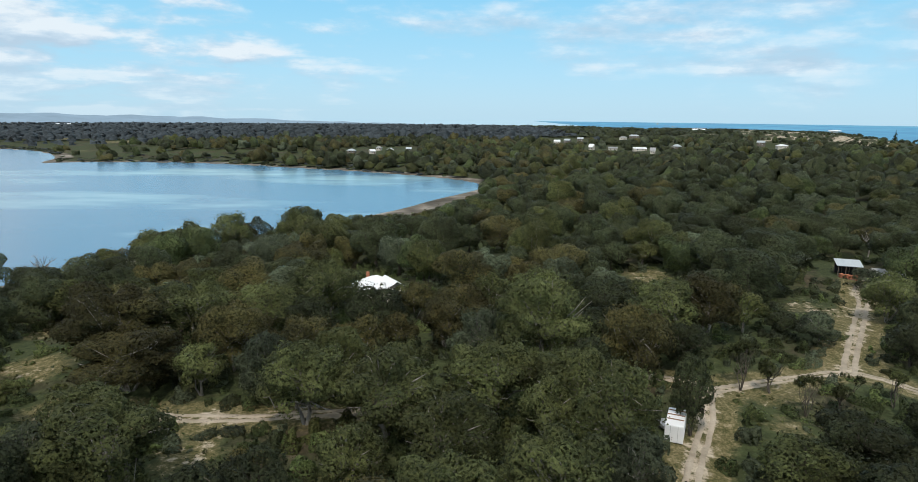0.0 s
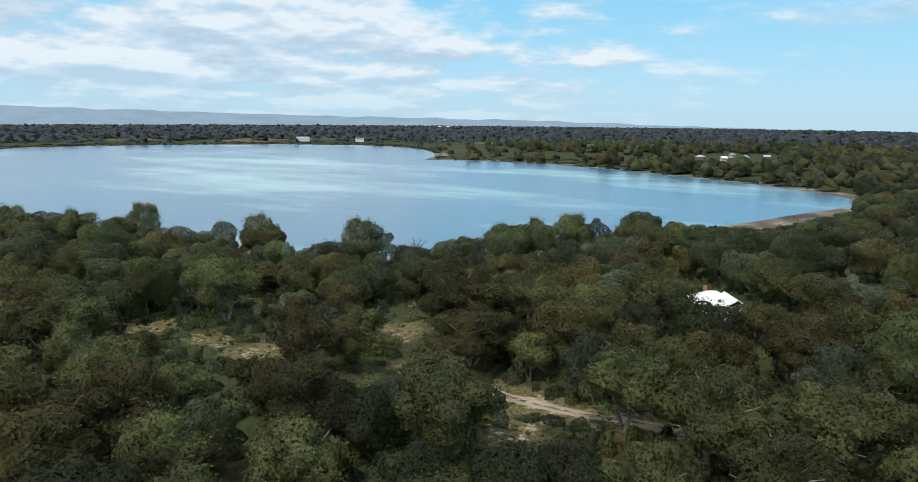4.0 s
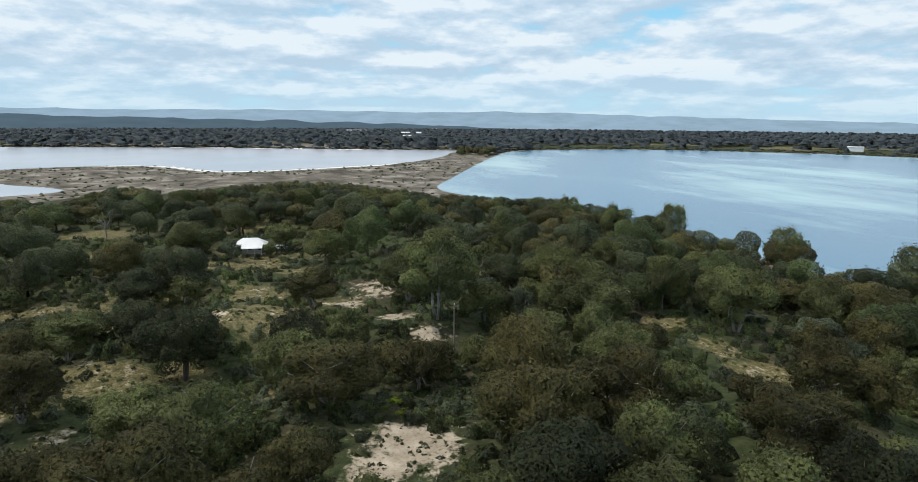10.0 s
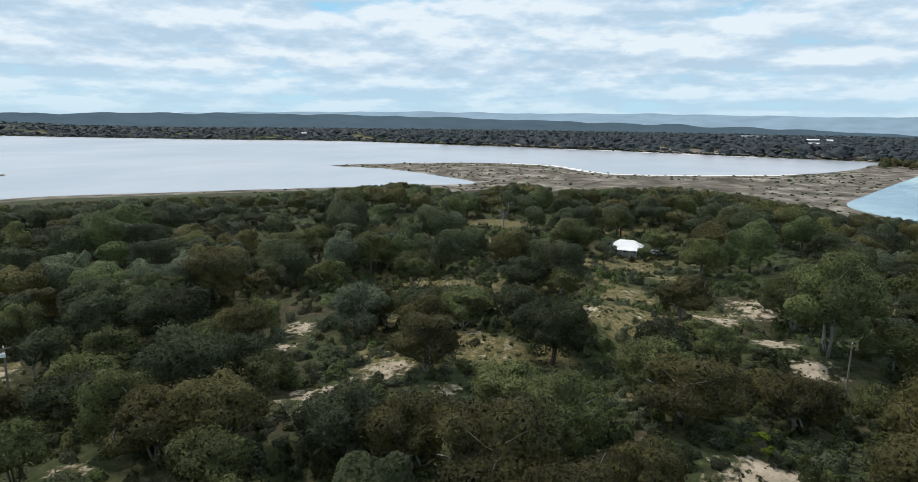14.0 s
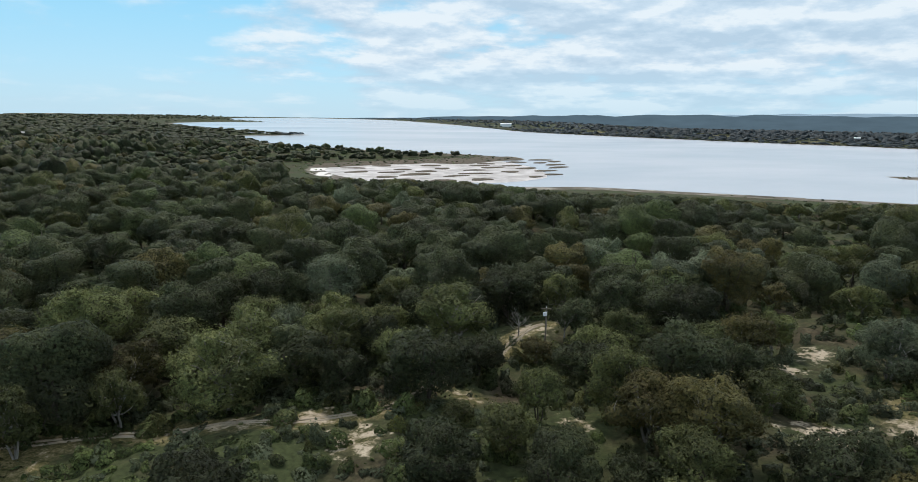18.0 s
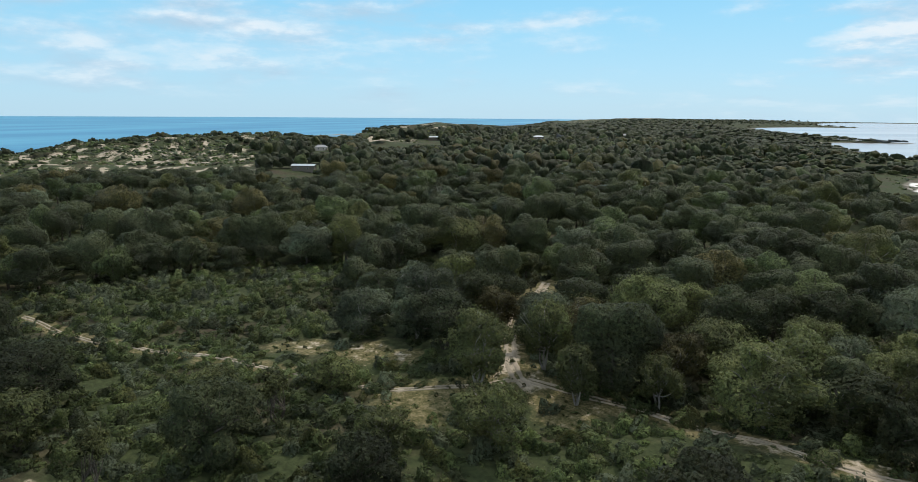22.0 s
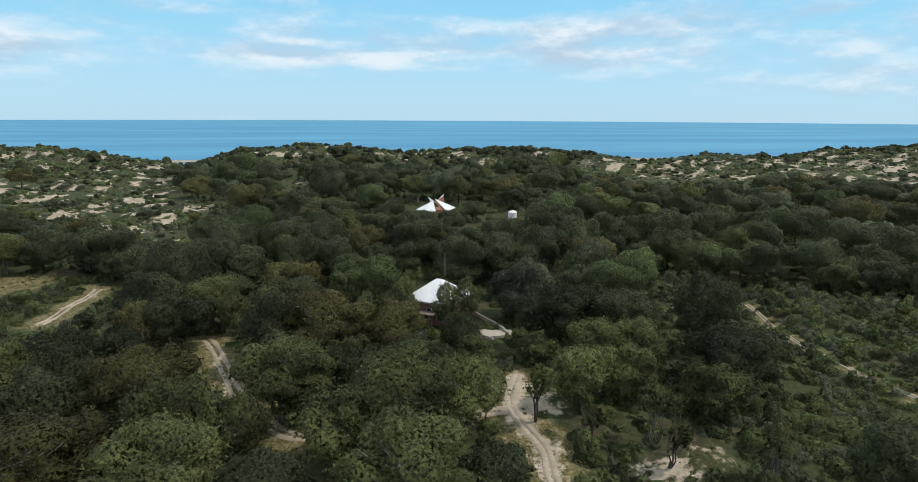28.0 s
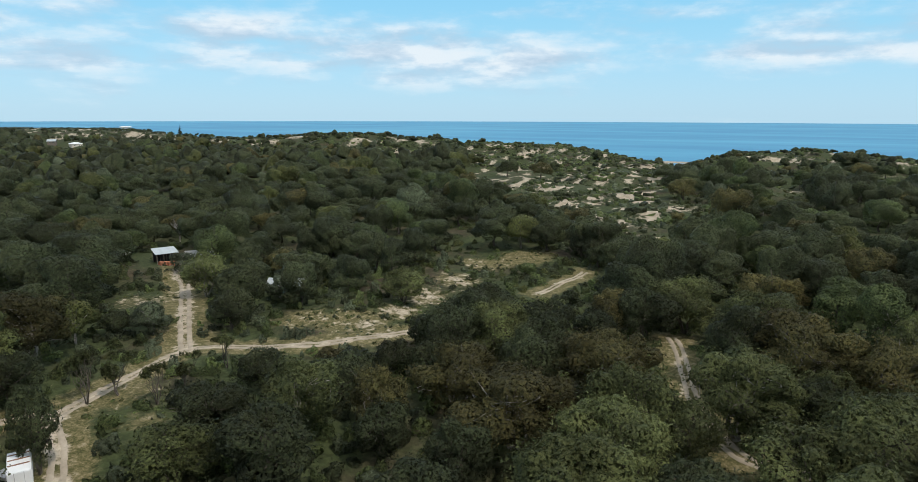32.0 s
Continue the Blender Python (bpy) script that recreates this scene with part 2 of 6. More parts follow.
LAKE_BLUE = water_material("lake_water", (0.075, 0.185, 0.29), (0.33, 0.51, 0.54), 0.22, 0.42, 0.7, (0.48, 0.64), (0.6, 1.4, 1), 0.0055)
# the paleness is base colour: two greys blended in wide patches
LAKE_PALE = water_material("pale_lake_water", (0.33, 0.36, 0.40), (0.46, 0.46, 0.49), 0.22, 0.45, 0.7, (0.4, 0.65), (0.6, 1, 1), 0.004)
SEA = water_material("sea_water", (0.038, 0.205, 0.365), (0.09, 0.315, 0.46), 0.5, 0.22, 0.25, (0.42, 0.68), (1.6, 0.3, 1), 0.004)


# ---- plan of the land ----
def smooth(a, b, x):
    t = np.clip((x - a) / (b - a), 0, 1)
    return t * t * (3 - 2 * t)


def waves(x, y, length, seed, n=14):
    """Soft random relief, about -1 to 1, with humps of that length."""
    rng = np.random.default_rng(seed)
    out = np.zeros(np.broadcast(x, y).shape)
    for _ in range(n):
        a, k, ph = rng.uniform(0, 6.283), rng.uniform(0.6, 1.7) * 6.283 / length, rng.uniform(0, 6.283)
        out = out + np.sin((x * math.cos(a) + y * math.sin(a)) * k + ph)
    return out / math.sqrt(n) / 1.2


def polar(az, r):
    return -math.sin(radians(az)) * r, math.cos(radians(az)) * r


LAKE_EAST = [(16, 422), (10, 460), (-38, 506), (-117, 551), (-236, 603), (-330, 606), (-378, 588), (-400, 640), (-440, 700),
             (-520, 775), (-640, 800), (-780, 720), (-890, 590), (-925, 450), (-900, 330), (-790, 262), (-678, 208), (-577, 162),
             (-500, 128), (-430, 100), (-375, 112), (-310, 138), (-230, 158), (-170, 160), (-126, 168), (-104, 215), (-62, 270),
             (-32, 315), (-12, 360), (6, 395)]
LAKE_NORTH = [(-935, 250), (-1000, 60), (-1060, -100), (-1130, -400), (-1170, -640), (-1080, -900), (-1010, -1250), (-990, -1545),
              (-1120, -2000), (-1326, -2887), (-1480, -3926), (-1250, -4600), (-700, -4500), (-480, -3500), (-545, -2900), (-330, -2820),
              (-140, -2480), (-190, -1800), (-250, -1480), (-338, -1335), (-190, -1290), (-185, -1110), (-200, -860), (-300, -720),
              (-395, -612), (-250, -585), (-160, -560), (-140, -480), (-170, -405), (-235, -360), (-275, -345), (-318, -300), (-360, -255),
              (-420, -185), (-462, -135), (-505, -175), (-560, -252), (-575, -322), (-660, -240), (-690, -160), (-676, -110), (-600, -45),
              (-640, 60), (-690, 130), (-780, 190), (-870, 225)]


def outline(pts, step=4):
    """A closed smooth line through the corner points."""
    p = np.array(pts, float)
    n, out = len(p), []
    for i in range(n):
        a, b, c, d = p[i - 1], p[i], p[(i + 1) % n], p[(i + 2) % n]
        for k in range(step):
            t = k / step
            out.append(0.5 * (2 * b + (c - a) * t + (2 * a - 5 * b + 4 * c - d) * t * t + (3 * b - a - 3 * c + d) * t ** 3))
    return np.array(out)


EAST_LINE, NORTH_LINE = outline(LAKE_EAST), outline(LAKE_NORTH)


def lake_distance(x, y, line):
    """Metres to the shore: above zero on land, below in the lake."""
    x, y = np.asarray(x, float).ravel(), np.asarray(y, float).ravel()
    nxt = np.roll(line, -1, 0)
    ax, ay, ex, ey = line[:, 0], line[:, 1], nxt[:, 0] - line[:, 0], nxt[:, 1] - line[:, 1]
    ll, safe = ex * ex + ey * ey, np.where(np.abs(ey) > 1e-9, ey, 1e-9)
    out = np.empty(len(x))
    for k in range(0, len(x), 20000):
        px, py = x[k:k + 20000, None] - ax, y[k:k + 20000, None] - ay
        t = np.clip((px * ex + py * ey) / ll, 0, 1)
        d = np.sqrt(((px - t * ex) ** 2 + (py - t * ey) ** 2).min(1))
        cross = ((py < 0) != (py < ey)) & (px < ex * py / safe)
        out[k:k + 20000] = np.where(cross.sum(1) % 2 == 1, -d, d)
    return out


# the skyline of the dune ridge along the sea: azimuth, angle below the horizon
SKY_AZ = [-165, -163.2, -159.4, -157, -154.5, -151, -149.5, -142, -133.6, -128, -125, -120, -114.6, -110, -102, -94, -86, -80, -76, -72, -67, -58, -48, -38, -29, -22, -18]
SKY_EL = [1.03, 1.2, 1.05, 0.8, 1.1, 1.55, 2.35, 1.83, 2.05, 2.5, 3.2, 3.04, 3.8, 3.06, 2.75, 3.2, 2.5, 2.95, 4.1, 3.5, 2.5, 2.2, 1.5, 1.9, 1.1, 0.84, 0.8]


def coast(y):
    south = np.maximum(-y - 1200.0, 0)
    return 690 + 3.3e-5 * np.where(y < -1200, 1.44e6, y * y) - 0.026 * south + 14 * np.sin(y / 90.0)


def ground(x, y, full=False):
    x, y = np.asarray(x, float), np.asarray(y, float)
    r = np.hypot(x, y)
    dl = np.minimum(lake_distance(x, y, EAST_LINE), lake_distance(x, y, NORTH_LINE))
    cx = coast(y)
    dc = cx - x
    shore = np.minimum(dl, dc)
    inland = 3.0 + 5.0 * smooth(-700, -120, x) + 6.0 * smooth(120, 330, x)
    z = 0.35 + (inland - 0.35) * smooth(2, 130, shore)
    az = np.degrees(np.arctan2(-x, y))
    sight = H - r * np.tan(np.radians(np.interp(az, SKY_AZ, SKY_EL)))
    west = smooth(-166, -160, az) * smooth(-17, -21, az) * smooth(200, 260, r)
    crest = np.where(west > 0.5, np.clip(sight - 3.2, 3, 30), 13.0)
    ridge = smooth(300, 175, dc) * smooth(22, 120, dc)
    z = z * (1 - ridge) + np.maximum(crest, 2) * ridge
    belt = smooth(430, 300, dc) * smooth(30, 90, dc)
    z = z + waves(x, y, 55, 5) * (0.8 * smooth(20, 90, shore) + 3.0 * belt) + waves(x, y, 22, 8) * (0.35 * smooth(15, 50, shore) + 0.9 * belt)
    z = np.where(west > 0, np.minimum(z, sight - 1.8 * smooth(20, 60, dc)), z)
    sw = smooth(1500, 500, r)
    z = z + waves(x, y, 38, 21) * 1.2 * smooth(20, 90, dl) * smooth(0, -60, x) * sw
    # beyond the near lake the land falls away under the horizon
    fall = smooth(-24, -14, az) * smooth(150, 132, az)
    z = np.where(r > 1300, z * (1 - fall) + np.minimum(z, 33 - 0.0148 * r) * fall, z)
    z = np.where(dl < 6, 0.35 + np.clip(dl, -10, 6) * 0.05, z)
    z = np.where(dc < 25, np.clip(dc, -60, 25) * 0.06, z)
    return (z, dl, dc, r) if full else z


def gz(x, y):
    return float(ground(np.array([x]), np.array([y]))[0])


def at(az, el, lift=0.0):
    """The plan place at which a line of sight that way meets the ground."""
    r = 110.0
    for _ in range(25):
        x, y = polar(az, r)
        r = 0.5 * r + 0.5 * min(4800.0, (H - gz(x, y) - lift) / math.tan(radians(-el)))
    return polar(az, r)


# tracks: points as azimuth and angle below the horizon
TRACKS = {
    "south_track": [(-22.0, 30.5), (-22.3, 28.0), (-22.9, 25.0), (-23.2, 22.4), (-27.6, 20.9), (-33.0, 19.2), (-37.3, 19.4), (-43.4, 19.8), (-48.0, 19.5), (-52.5, 19.1)],
    "hill_track": [(-64.3, 15.7), (-66.5, 14.6), (-68.5, 13.6)],
    "shed_track": [(-33.0, 19.2), (-33.0, 18.0), (-33.2, 15.5), (-33.3, 13.9), (-32.9, 12.9), (-33.5, 12.0)],
    "lake_track": [(29.0, 23.6), (24.6, 24.7), (18.4, 25.6), (11.6, 25.85), (6.0, 25.6)], "bush_track": [(-8.5, 22.3), (-14.0, 22.3), (-22.9, 22.3)],
    "west_track": [(-76.3, 18.6), (-77.0, 19.6), (-78.8, 23.7), (-82.5, 27.0), (-88.0, 27.4), (-97.0, 26.6), (-104.5, 25.6)],
    "house_drive": [(-108.6, 32.0), (-107.9, 31.0), (-107.0, 28.9), (-104.7, 26.7), (-103.6, 24.8), (-104.3, 22.8)],
    "north_track": [(-123.6, 15.2), (-124.9, 16.0), (-127.2, 17.4), (-131.7, 19.0), (-135.7, 20.0), (-139.2, 21.0), (-145.7, 22.9), (-155.5, 24.3), (-164.5, 23.4)],
    "heath_track": [(144.8, 18.3), (146.5, 19.0), (151.2, 22.2), (158.0, 25.2), (164.3, 26.2), (170.2, 26.1), (176.1, 25.8), (-178.0, 25.3), (-171.0, 24.4), (-165.6, 23.4)],
    "spur_track": [(-165.5, 24.0), (-164.0, 21.9), (-164.1, 18.4), (-165.9, 16.4), (-167.0, 14.9)],
}
TRACK_WIDTH = {"south_track": 2.3, "shed_track": 2.9, "lake_track": 2.5, "bush_track": 2.2, "west_track": 2.3, "house_drive": 2.4, "north_track": 1.15, "spur_track": 2.4, "heath_track": 1.7, "hill_track": 2.2}


def track_line(name):
    pts = [at(a, -e) for a, e in TRACKS[name]]
    out, n = [], len(pts)
    for i in range(n - 1):
        a, b, c, d = (np.array(pts[max(0, min(n - 1, j))]) for j in (i - 1, i, i + 1, i + 2))
        for k in range(10):
            t = k / 10
            out.append(0.5 * (2 * b + (c - a) * t + (2 * a - 5 * b + 4 * c - d) * t * t + (3 * b - a - 3 * c + d) * t ** 3))
    out.append(np.array(pts[-1]))
    return np.array(out)


LINES = {k: track_line(k) for k in TRACKS}


def line_distance(x, y, pts):
    d = np.full(np.shape(x), 1e9)
    for (ax, ay), (bx, by) in zip(pts[:-1], pts[1:]):
        ex, ey = bx - ax, by - ay
        t = np.clip(((x - ax) * ex + (y - ay) * ey) / (ex * ex + ey * ey + 1e-9), 0, 1)
        d = np.minimum(d, np.hypot(x - ax - t * ex, y - ay - t * ey))
    return d


# open ground: azimuth, angle below the horizon, half width in metres, sand, grass
CLEAR = [(79.0, 28.5, 7, 1.0, 0.2), (77.5, 19.2, 5, 0.7, 0.5), (82.3, 14.6, 7, 0.7, 0.6), (92.3, 14.9, 7, 0.4, 1.0), (92.5, 12.5, 8, 0.4, 1.0),
         (104.5, 20.5, 8, 0.35, 1.0), (99.0, 21.0, 5, 0.2, 1.0), (122.4, 18.2, 4, 0.8, 0.4), (120.5, 24.0, 6, 0.75, 0.4),
         (114.5, 22.0, 5, 0.8, 0.5), (105.0, 9.2, 14, 0.2, 1.0), (48.0, 20.3, 7, 0.35, 1.0), (52.0, 18.6, 5, 0.35, 0.9), (35.4, 19.1, 7, 0.4, 0.9)]
CLEAR2 = [(33.8, 22.5, 6, 0.4, 0.9), (24.2, 27.6, 6, 0.45, 0.7), (-29.5, 24.2, 6, 0.15, 0.5), (-28.5, 22.0, 6, 0.25, 0.6), (-30.0, 14.8, 8, 0.55, 0.6),
          (-17.0, 13.6, 8, 0.35, 0.8), (-43.0, 17.5, 7, 0.42, 0.8), (-47.0, 18.0, 8, 0.42, 0.9), (-49.0, 18.4, 6, 0.55, 0.8), (-51.5, 17.3, 6, 0.62, 0.8), (-54.2, 16.1, 7, 0.66, 0.8), (-57.0, 14.6, 7, 0.6, 0.8), (-59.3, 13.2, 8, 0.45, 0.9), (-63.0, 12.6, 9, 0.3, 1.0),
          (146.0, 19.0, 6, 0.6, 0.4), (-150.0, 20.9, 6, 0.42, 0.9), (-145.6, 20.3, 5, 0.42, 0.9), (-153.9, 21.5, 4, 0.4, 0.9), (-142.6, 20.0, 3.5, 0.45, 0.8), (-105.4, 25.2, 4.6, 1.0, 0.0), (-103.9, 23.8, 3.4, 1.0, 0.0), (-107.0, 28.5, 3, 0.8, 0.2), (-121.9, 27.5, 4, 0.5, 0.5), (-118.5, 29.3, 4.5, 0.8, 0.3)]
CLEAR3 = [(-155.0, 25.5, 7, 0.1, 1.0), (-165.0, 23.5, 6, 0.5, 0.7), (173.5, 25.9, 4, 0.6, 0.4), (166.0, 26.3, 4, 0.7, 0.4), (162.5, 28.3, 5, 0.6, 0.6),
          (152.0, 25.0, 5, 0.4, 0.6), (-32.3, 11.4, 7, 0.5, 0.2), (-21.0, 25.5, 4, 0.5, 0.4), (-104.3, 23.6, 4, 0.9, 0.1),
          (97.0, 16.5, 7, 0.5, 1.0), (109.0, 14.5, 7, 0.4, 1.0), (89.5, 13.2, 6, 0.5, 1.0), (85.0, 16.2, 6, 0.7, 0.8), (80.5, 17.5, 5, 0.8, 0.6), (56.0, 17.0, 5, 0.3, 1.0), (72.0, 13.6, 6, 0.3, 1.0)]
CLEAR4 = [(80.6, 29.3, 5, 1.0, 0.1), (82.6, 30.6, 5, 1.0, 0.1), (78.0, 19.2, 4, 0.8, 0.4), (82.2, 15.1, 5, 0.8, 0.5), (92.7, 16.2, 5, 0.4, 1.0), (51.1, 19.0, 4, 0.4, 0.9), (33.9, 16.7, 6, 0.4, 0.9),
          (124.2, 19.6, 3, 0.8, 0.4), (109.2, 23.8, 3.5, 0.6, 0.7), (141.5, 26.6, 3, 0.6, 0.6), (-169.0, 26.0, 4.5, 0.2, 1.0), (-172.5, 25.2, 4, 0.35, 0.9), (106.7, 18.8, 5, 0.4, 1.0)]
OPEN = [(*at(a, -e), w, s, g) for a, e, w, s, g in CLEAR + CLEAR2 + CLEAR3 + CLEAR4]


def blown(x, y):
    """1 on the bare dunes, 0 under the woods."""
    o = np.zeros(np.shape(x))
    for az, el, w in BLOWOUTS:
        bx, by = polar(az, (H - 13) / math.tan(radians(el)))
        o = np.maximum(o, np.exp(-((x - bx) ** 2 + (y - by) ** 2) / (w * w * 1.3)))
    return o


# bare sand on the dunes: azimuth, angle below the horizon, size
BLOWOUTS = [(-68.5, 5.6, 19), (-73.0, 6.0, 16), (-76.0, 7.6, 10), (-71.5, 8.4, 14), (-74.0, 9.6, 9), (-70.0, 7.0, 17), (-63.5, 6.4, 14), (-67.0, 7.4, 12), (-112.5, 4.6, 28), (-116.5, 5.0, 29), (-120.5, 4.8, 31), (-124.0, 4.2, 29), (-127.5, 3.9, 28), (-131.5, 4.1, 31), (-135.5, 4.2, 34), (-138.5, 3.9, 28), (-152.5, 2.6, 34), (-84.5, 6.0, 7)]


def az_of(x, y):
    return np.degrees(np.arctan2(-x, y))


def dune_face(x, y):
    """1 on the two stretches of low scrub and broken sand that face inland from the dune ridge."""
    az, r = np.degrees(np.arctan2(-x, y)), np.hypot(x, y)
    mound = smooth(-56, -59, az) * smooth(-77, -74, az) * smooth(0, 25, r - np.interp(az, [-75, -70, -66, -57], [215, 228, 285, 310])) * smooth(640, 600, r)
    ridge = smooth(-109, -112, az) * smooth(-143, -140, az) * smooth(365, 395, r) * smooth(700, 660, r)
    return np.maximum(mound, ridge)


def masks(x, y, z, dl, dc, r):
    sand = np.zeros(x.shape)
    grass = np.zeros(x.shape)
    for cx, cy, w, s, g in OPEN:
        k = np.exp(-((x - cx) ** 2 + (y - cy) ** 2) / (w * w))
        sand, grass = np.maximum(sand, s * k * 0.85), np.maximum(grass, g * k)
    for k, pts in LINES.items():
        near = np.hypot(x, y) < 320
        d = np.full(x.shape, 1e9)
        d[near] = line_distance(x[near], y[near], pts)
        w = TRACK_WIDTH[k]
        sand, grass = np.maximum(sand, {"house_drive": 0.6, "west_track": 0.36, "north_track": 0.3, "heath_track": 0.3, "hill_track": 0.4}.get(k, 0.5) * smooth(w * 1.1, w * 0.35, d)), np.maximum(grass, 0.7 * smooth(w * 3, w, d))
    az = np.degrees(np.arctan2(-x, y))
    grass = np.maximum(grass, 0.62 * smooth(80, 88, az) * smooth(124, 114, az) * smooth(65, 80, r) * smooth(300, 240, r) * (0.7 + 0.5 * waves(x, y, 40, 44)))
    # bare blowouts on the dunes
    blow = waves(x, y, 70, 31) + 0.6 * waves(x, y, 26, 32)
    belt = smooth(330, 240, dc) * smooth(60, 140, dc)
    sand = np.maximum(sand, belt * smooth(0.1, 0.9, blow) * 0.75)
    for az, el, w in BLOWOUTS:
        bx, by = polar(az, (H - 13) / math.tan(radians(el)))
        k = np.exp(-((x - bx) ** 2 + (y - by) ** 2) / (w * w))
        sand = np.maximum(sand, k * (0.76 + 0.42 * waves(x, y, 16, 33)))
    face = dune_face(x, y)
    broken = waves(x, y, 19, 91) + 0.6 * waves(x, y, 8, 92)
    sand = sand * (1 - 0.6 * face)
    sand = np.maximum(sand, face * np.where(az_of(x, y) < -100, smooth(-0.1, 0.7, broken), smooth(0.12, 0.75, broken + 0.4 * waves(x, y, 60, 93))) * 0.85)
    sand = np.maximum(sand, smooth(70, 20, dc))
    wet = smooth(26, 4, dl) * smooth(120, 300, r)
    flat = smooth(170, 110, dl) * smooth(-330, -420, x) * smooth(400, 300, y) * smooth(-420, -330, y)
    wet = np.maximum(wet, flat * 0.95)
    grass = np.maximum(grass, np.maximum(smooth(-100, -300, x) * smooth(-2500, -1500, y), smooth(550, 800, y) * smooth(250, 0, x)) * smooth(700, 950, r) * 0.6 * smooth(0.3, 0.8, waves(x, y, 260, 41) + 0.4 * waves(x, y, 90, 42)))
    salt = smooth(16, 2, dl) * smooth(-560, -600, x) * smooth(-190, -150, y) * smooth(140, 90, y)
    salt = np.maximum(salt, smooth(26, 4, dl) * smooth(-470, -430, x) * smooth(-620, -600, y) * smooth(-390, -410, y) * smooth(-0.2, 0.6, waves(x, y, 30, 77)))
    return np.clip(sand, 0, 1), np.clip(grass, 0, 1), wet, salt


# ---- mesh helpers ----
def mesh_of(name, verts, faces, mats, mat_index=None, shade=False, normals=None):
    """A mesh from arrays: verts n x 3, faces m x 3 or m x 4."""
    verts, faces = np.asarray(verts, np.float32), np.asarray(faces, np.int32)
    me = bpy.data.meshes.new(name)
    n, k = faces.shape
    me.vertices.add(len(verts))
    me.vertices.foreach_set("co", verts.ravel())
    me.loops.add(n * k)
    me.loops.foreach_set("vertex_index", faces.ravel())
    me.polygons.add(n)
    me.polygons.foreach_set("loop_start", np.arange(0, n * k, k, dtype=np.int32))
    me.polygons.foreach_set("loop_total", np.full(n, k, np.int32))
    for m in mats:
        me.materials.append(m)
    if mat_index is not None:
        me.polygons.foreach_set("material_index", np.asarray(mat_index, np.int32))
    me.polygons.foreach_set("use_smooth", np.full(n, shade))
    me.update()
    me.validate()
    if normals is not None:
        me.attributes.new("custom_normal", "FLOAT_VECTOR", "POINT").data.foreach_set("vector", np.asarray(normals, np.float32).ravel())
    return me


def part(name, data, parent, label="", mat=None):
    """Links a mesh (or a bmesh) as one object under a thing or under a part."""
    if isinstance(data, bmesh.types.BMesh):
        me = bpy.data.meshes.new(name)
        data.normal_update()
        data.to_mesh(me)
        data.free()
        if mat is not None:
            me.materials.append(mat)
        data = me
    ob = new(name, data)
    ob.parent = parent
    return tagged(ob, label)


def thing(name, place, label, category, group="", turn=0.0):
    """An Empty at the base of a thing, turned about the vertical by degrees."""
    ob = new(name)
    ob.empty_display_size = 0.3
    ob.matrix_world = pose(*place, 0, 0, turn)
    return tagged(ob, label, category, group)


# ---- the ground: one sheet in rings round the middle ----
NA, NR = 576, 246
radii = 18.0 * (4950.0 / 18.0) ** (np.arange(NR) / (NR - 1))
ang = np.arange(NA) * 2 * math.pi / NA
gx = (-np.sin(ang)[None, :] * radii[:, None]).ravel()
gy = (np.cos(ang)[None, :] * radii[:, None]).ravel()
zz, gdl, gdc, gr = ground(gx, gy, True)
gs, gg, gw, gsalt = masks(gx, gy, zz, gdl, gdc, gr)
i = np.arange(NR - 1)[:, None] * NA
j = np.arange(NA)[None, :]
quads = np.stack([i + j, i + (j + 1) % NA, i + NA + (j + 1) % NA, i + NA + j], -1).reshape(-1, 4)[:, ::-1]
me = mesh_of("ground", np.c_[gx, gy, zz], quads, [GROUND], shade=True)
for nm, val in (("sand", gs), ("grass", gg), ("wet", gw), ("salt", gsalt)):
    me.attributes.new(nm, "FLOAT", "POINT").data.foreach_set("value", val.astype(np.float32))
land = tagged(new("ground", me), "sandy coastal ground with dry grass, leaf litter and bare dune sand", "ground", kind="structure")
mid = bmesh.new()
ring = [mid.verts.new((gx[k], gy[k], zz[k])) for k in range(0, NA, 6)]
mid.faces.new(ring)
part("ground_middle", mid, land, mat=GROUND)

# ---- water ----
def sheet(name, pts, z, mat, label):
    bm = bmesh.new()
    bm.faces.new([bm.verts.new((x, y, z)) for x, y in pts])
    bmesh.ops.recalc_face_normals(bm, faces=bm.faces)
    me = bpy.data.meshes.new(name)
    bm.to_mesh(me)
    bm.free()
    if me.polygons[0].normal.z < 0:
        me.flip_normals()
    me.materials.append(mat)
    return tagged(new(name, me), label, "water", kind="structure")


def grown(line, by):
    d = np.roll(line, -1, 0) - np.roll(line, 1, 0)
    n = np.c_[d[:, 1], -d[:, 0]] / np.hypot(d[:, 0], d[:, 1])[:, None]
    area = 0.5 * np.sum(line[:, 0] * np.roll(line[:, 1], -1) - np.roll(line[:, 0], -1) * line[:, 1])
    return line + n * by * (1 if area > 0 else -1)


sheet("water_east_lake", grown(EAST_LINE, 8), 0.30, LAKE_BLUE, "calm blue lake with pale turquoise streaks")
sheet("water_north_lake", grown(NORTH_LINE, 8), 0.26, LAKE_PALE, "wide pale grey shallow lake with a glossy surface")
arc = [(4950 * math.sin(a), 4950 * math.cos(a)) for a in np.linspace(radians(4), radians(176), 90)]
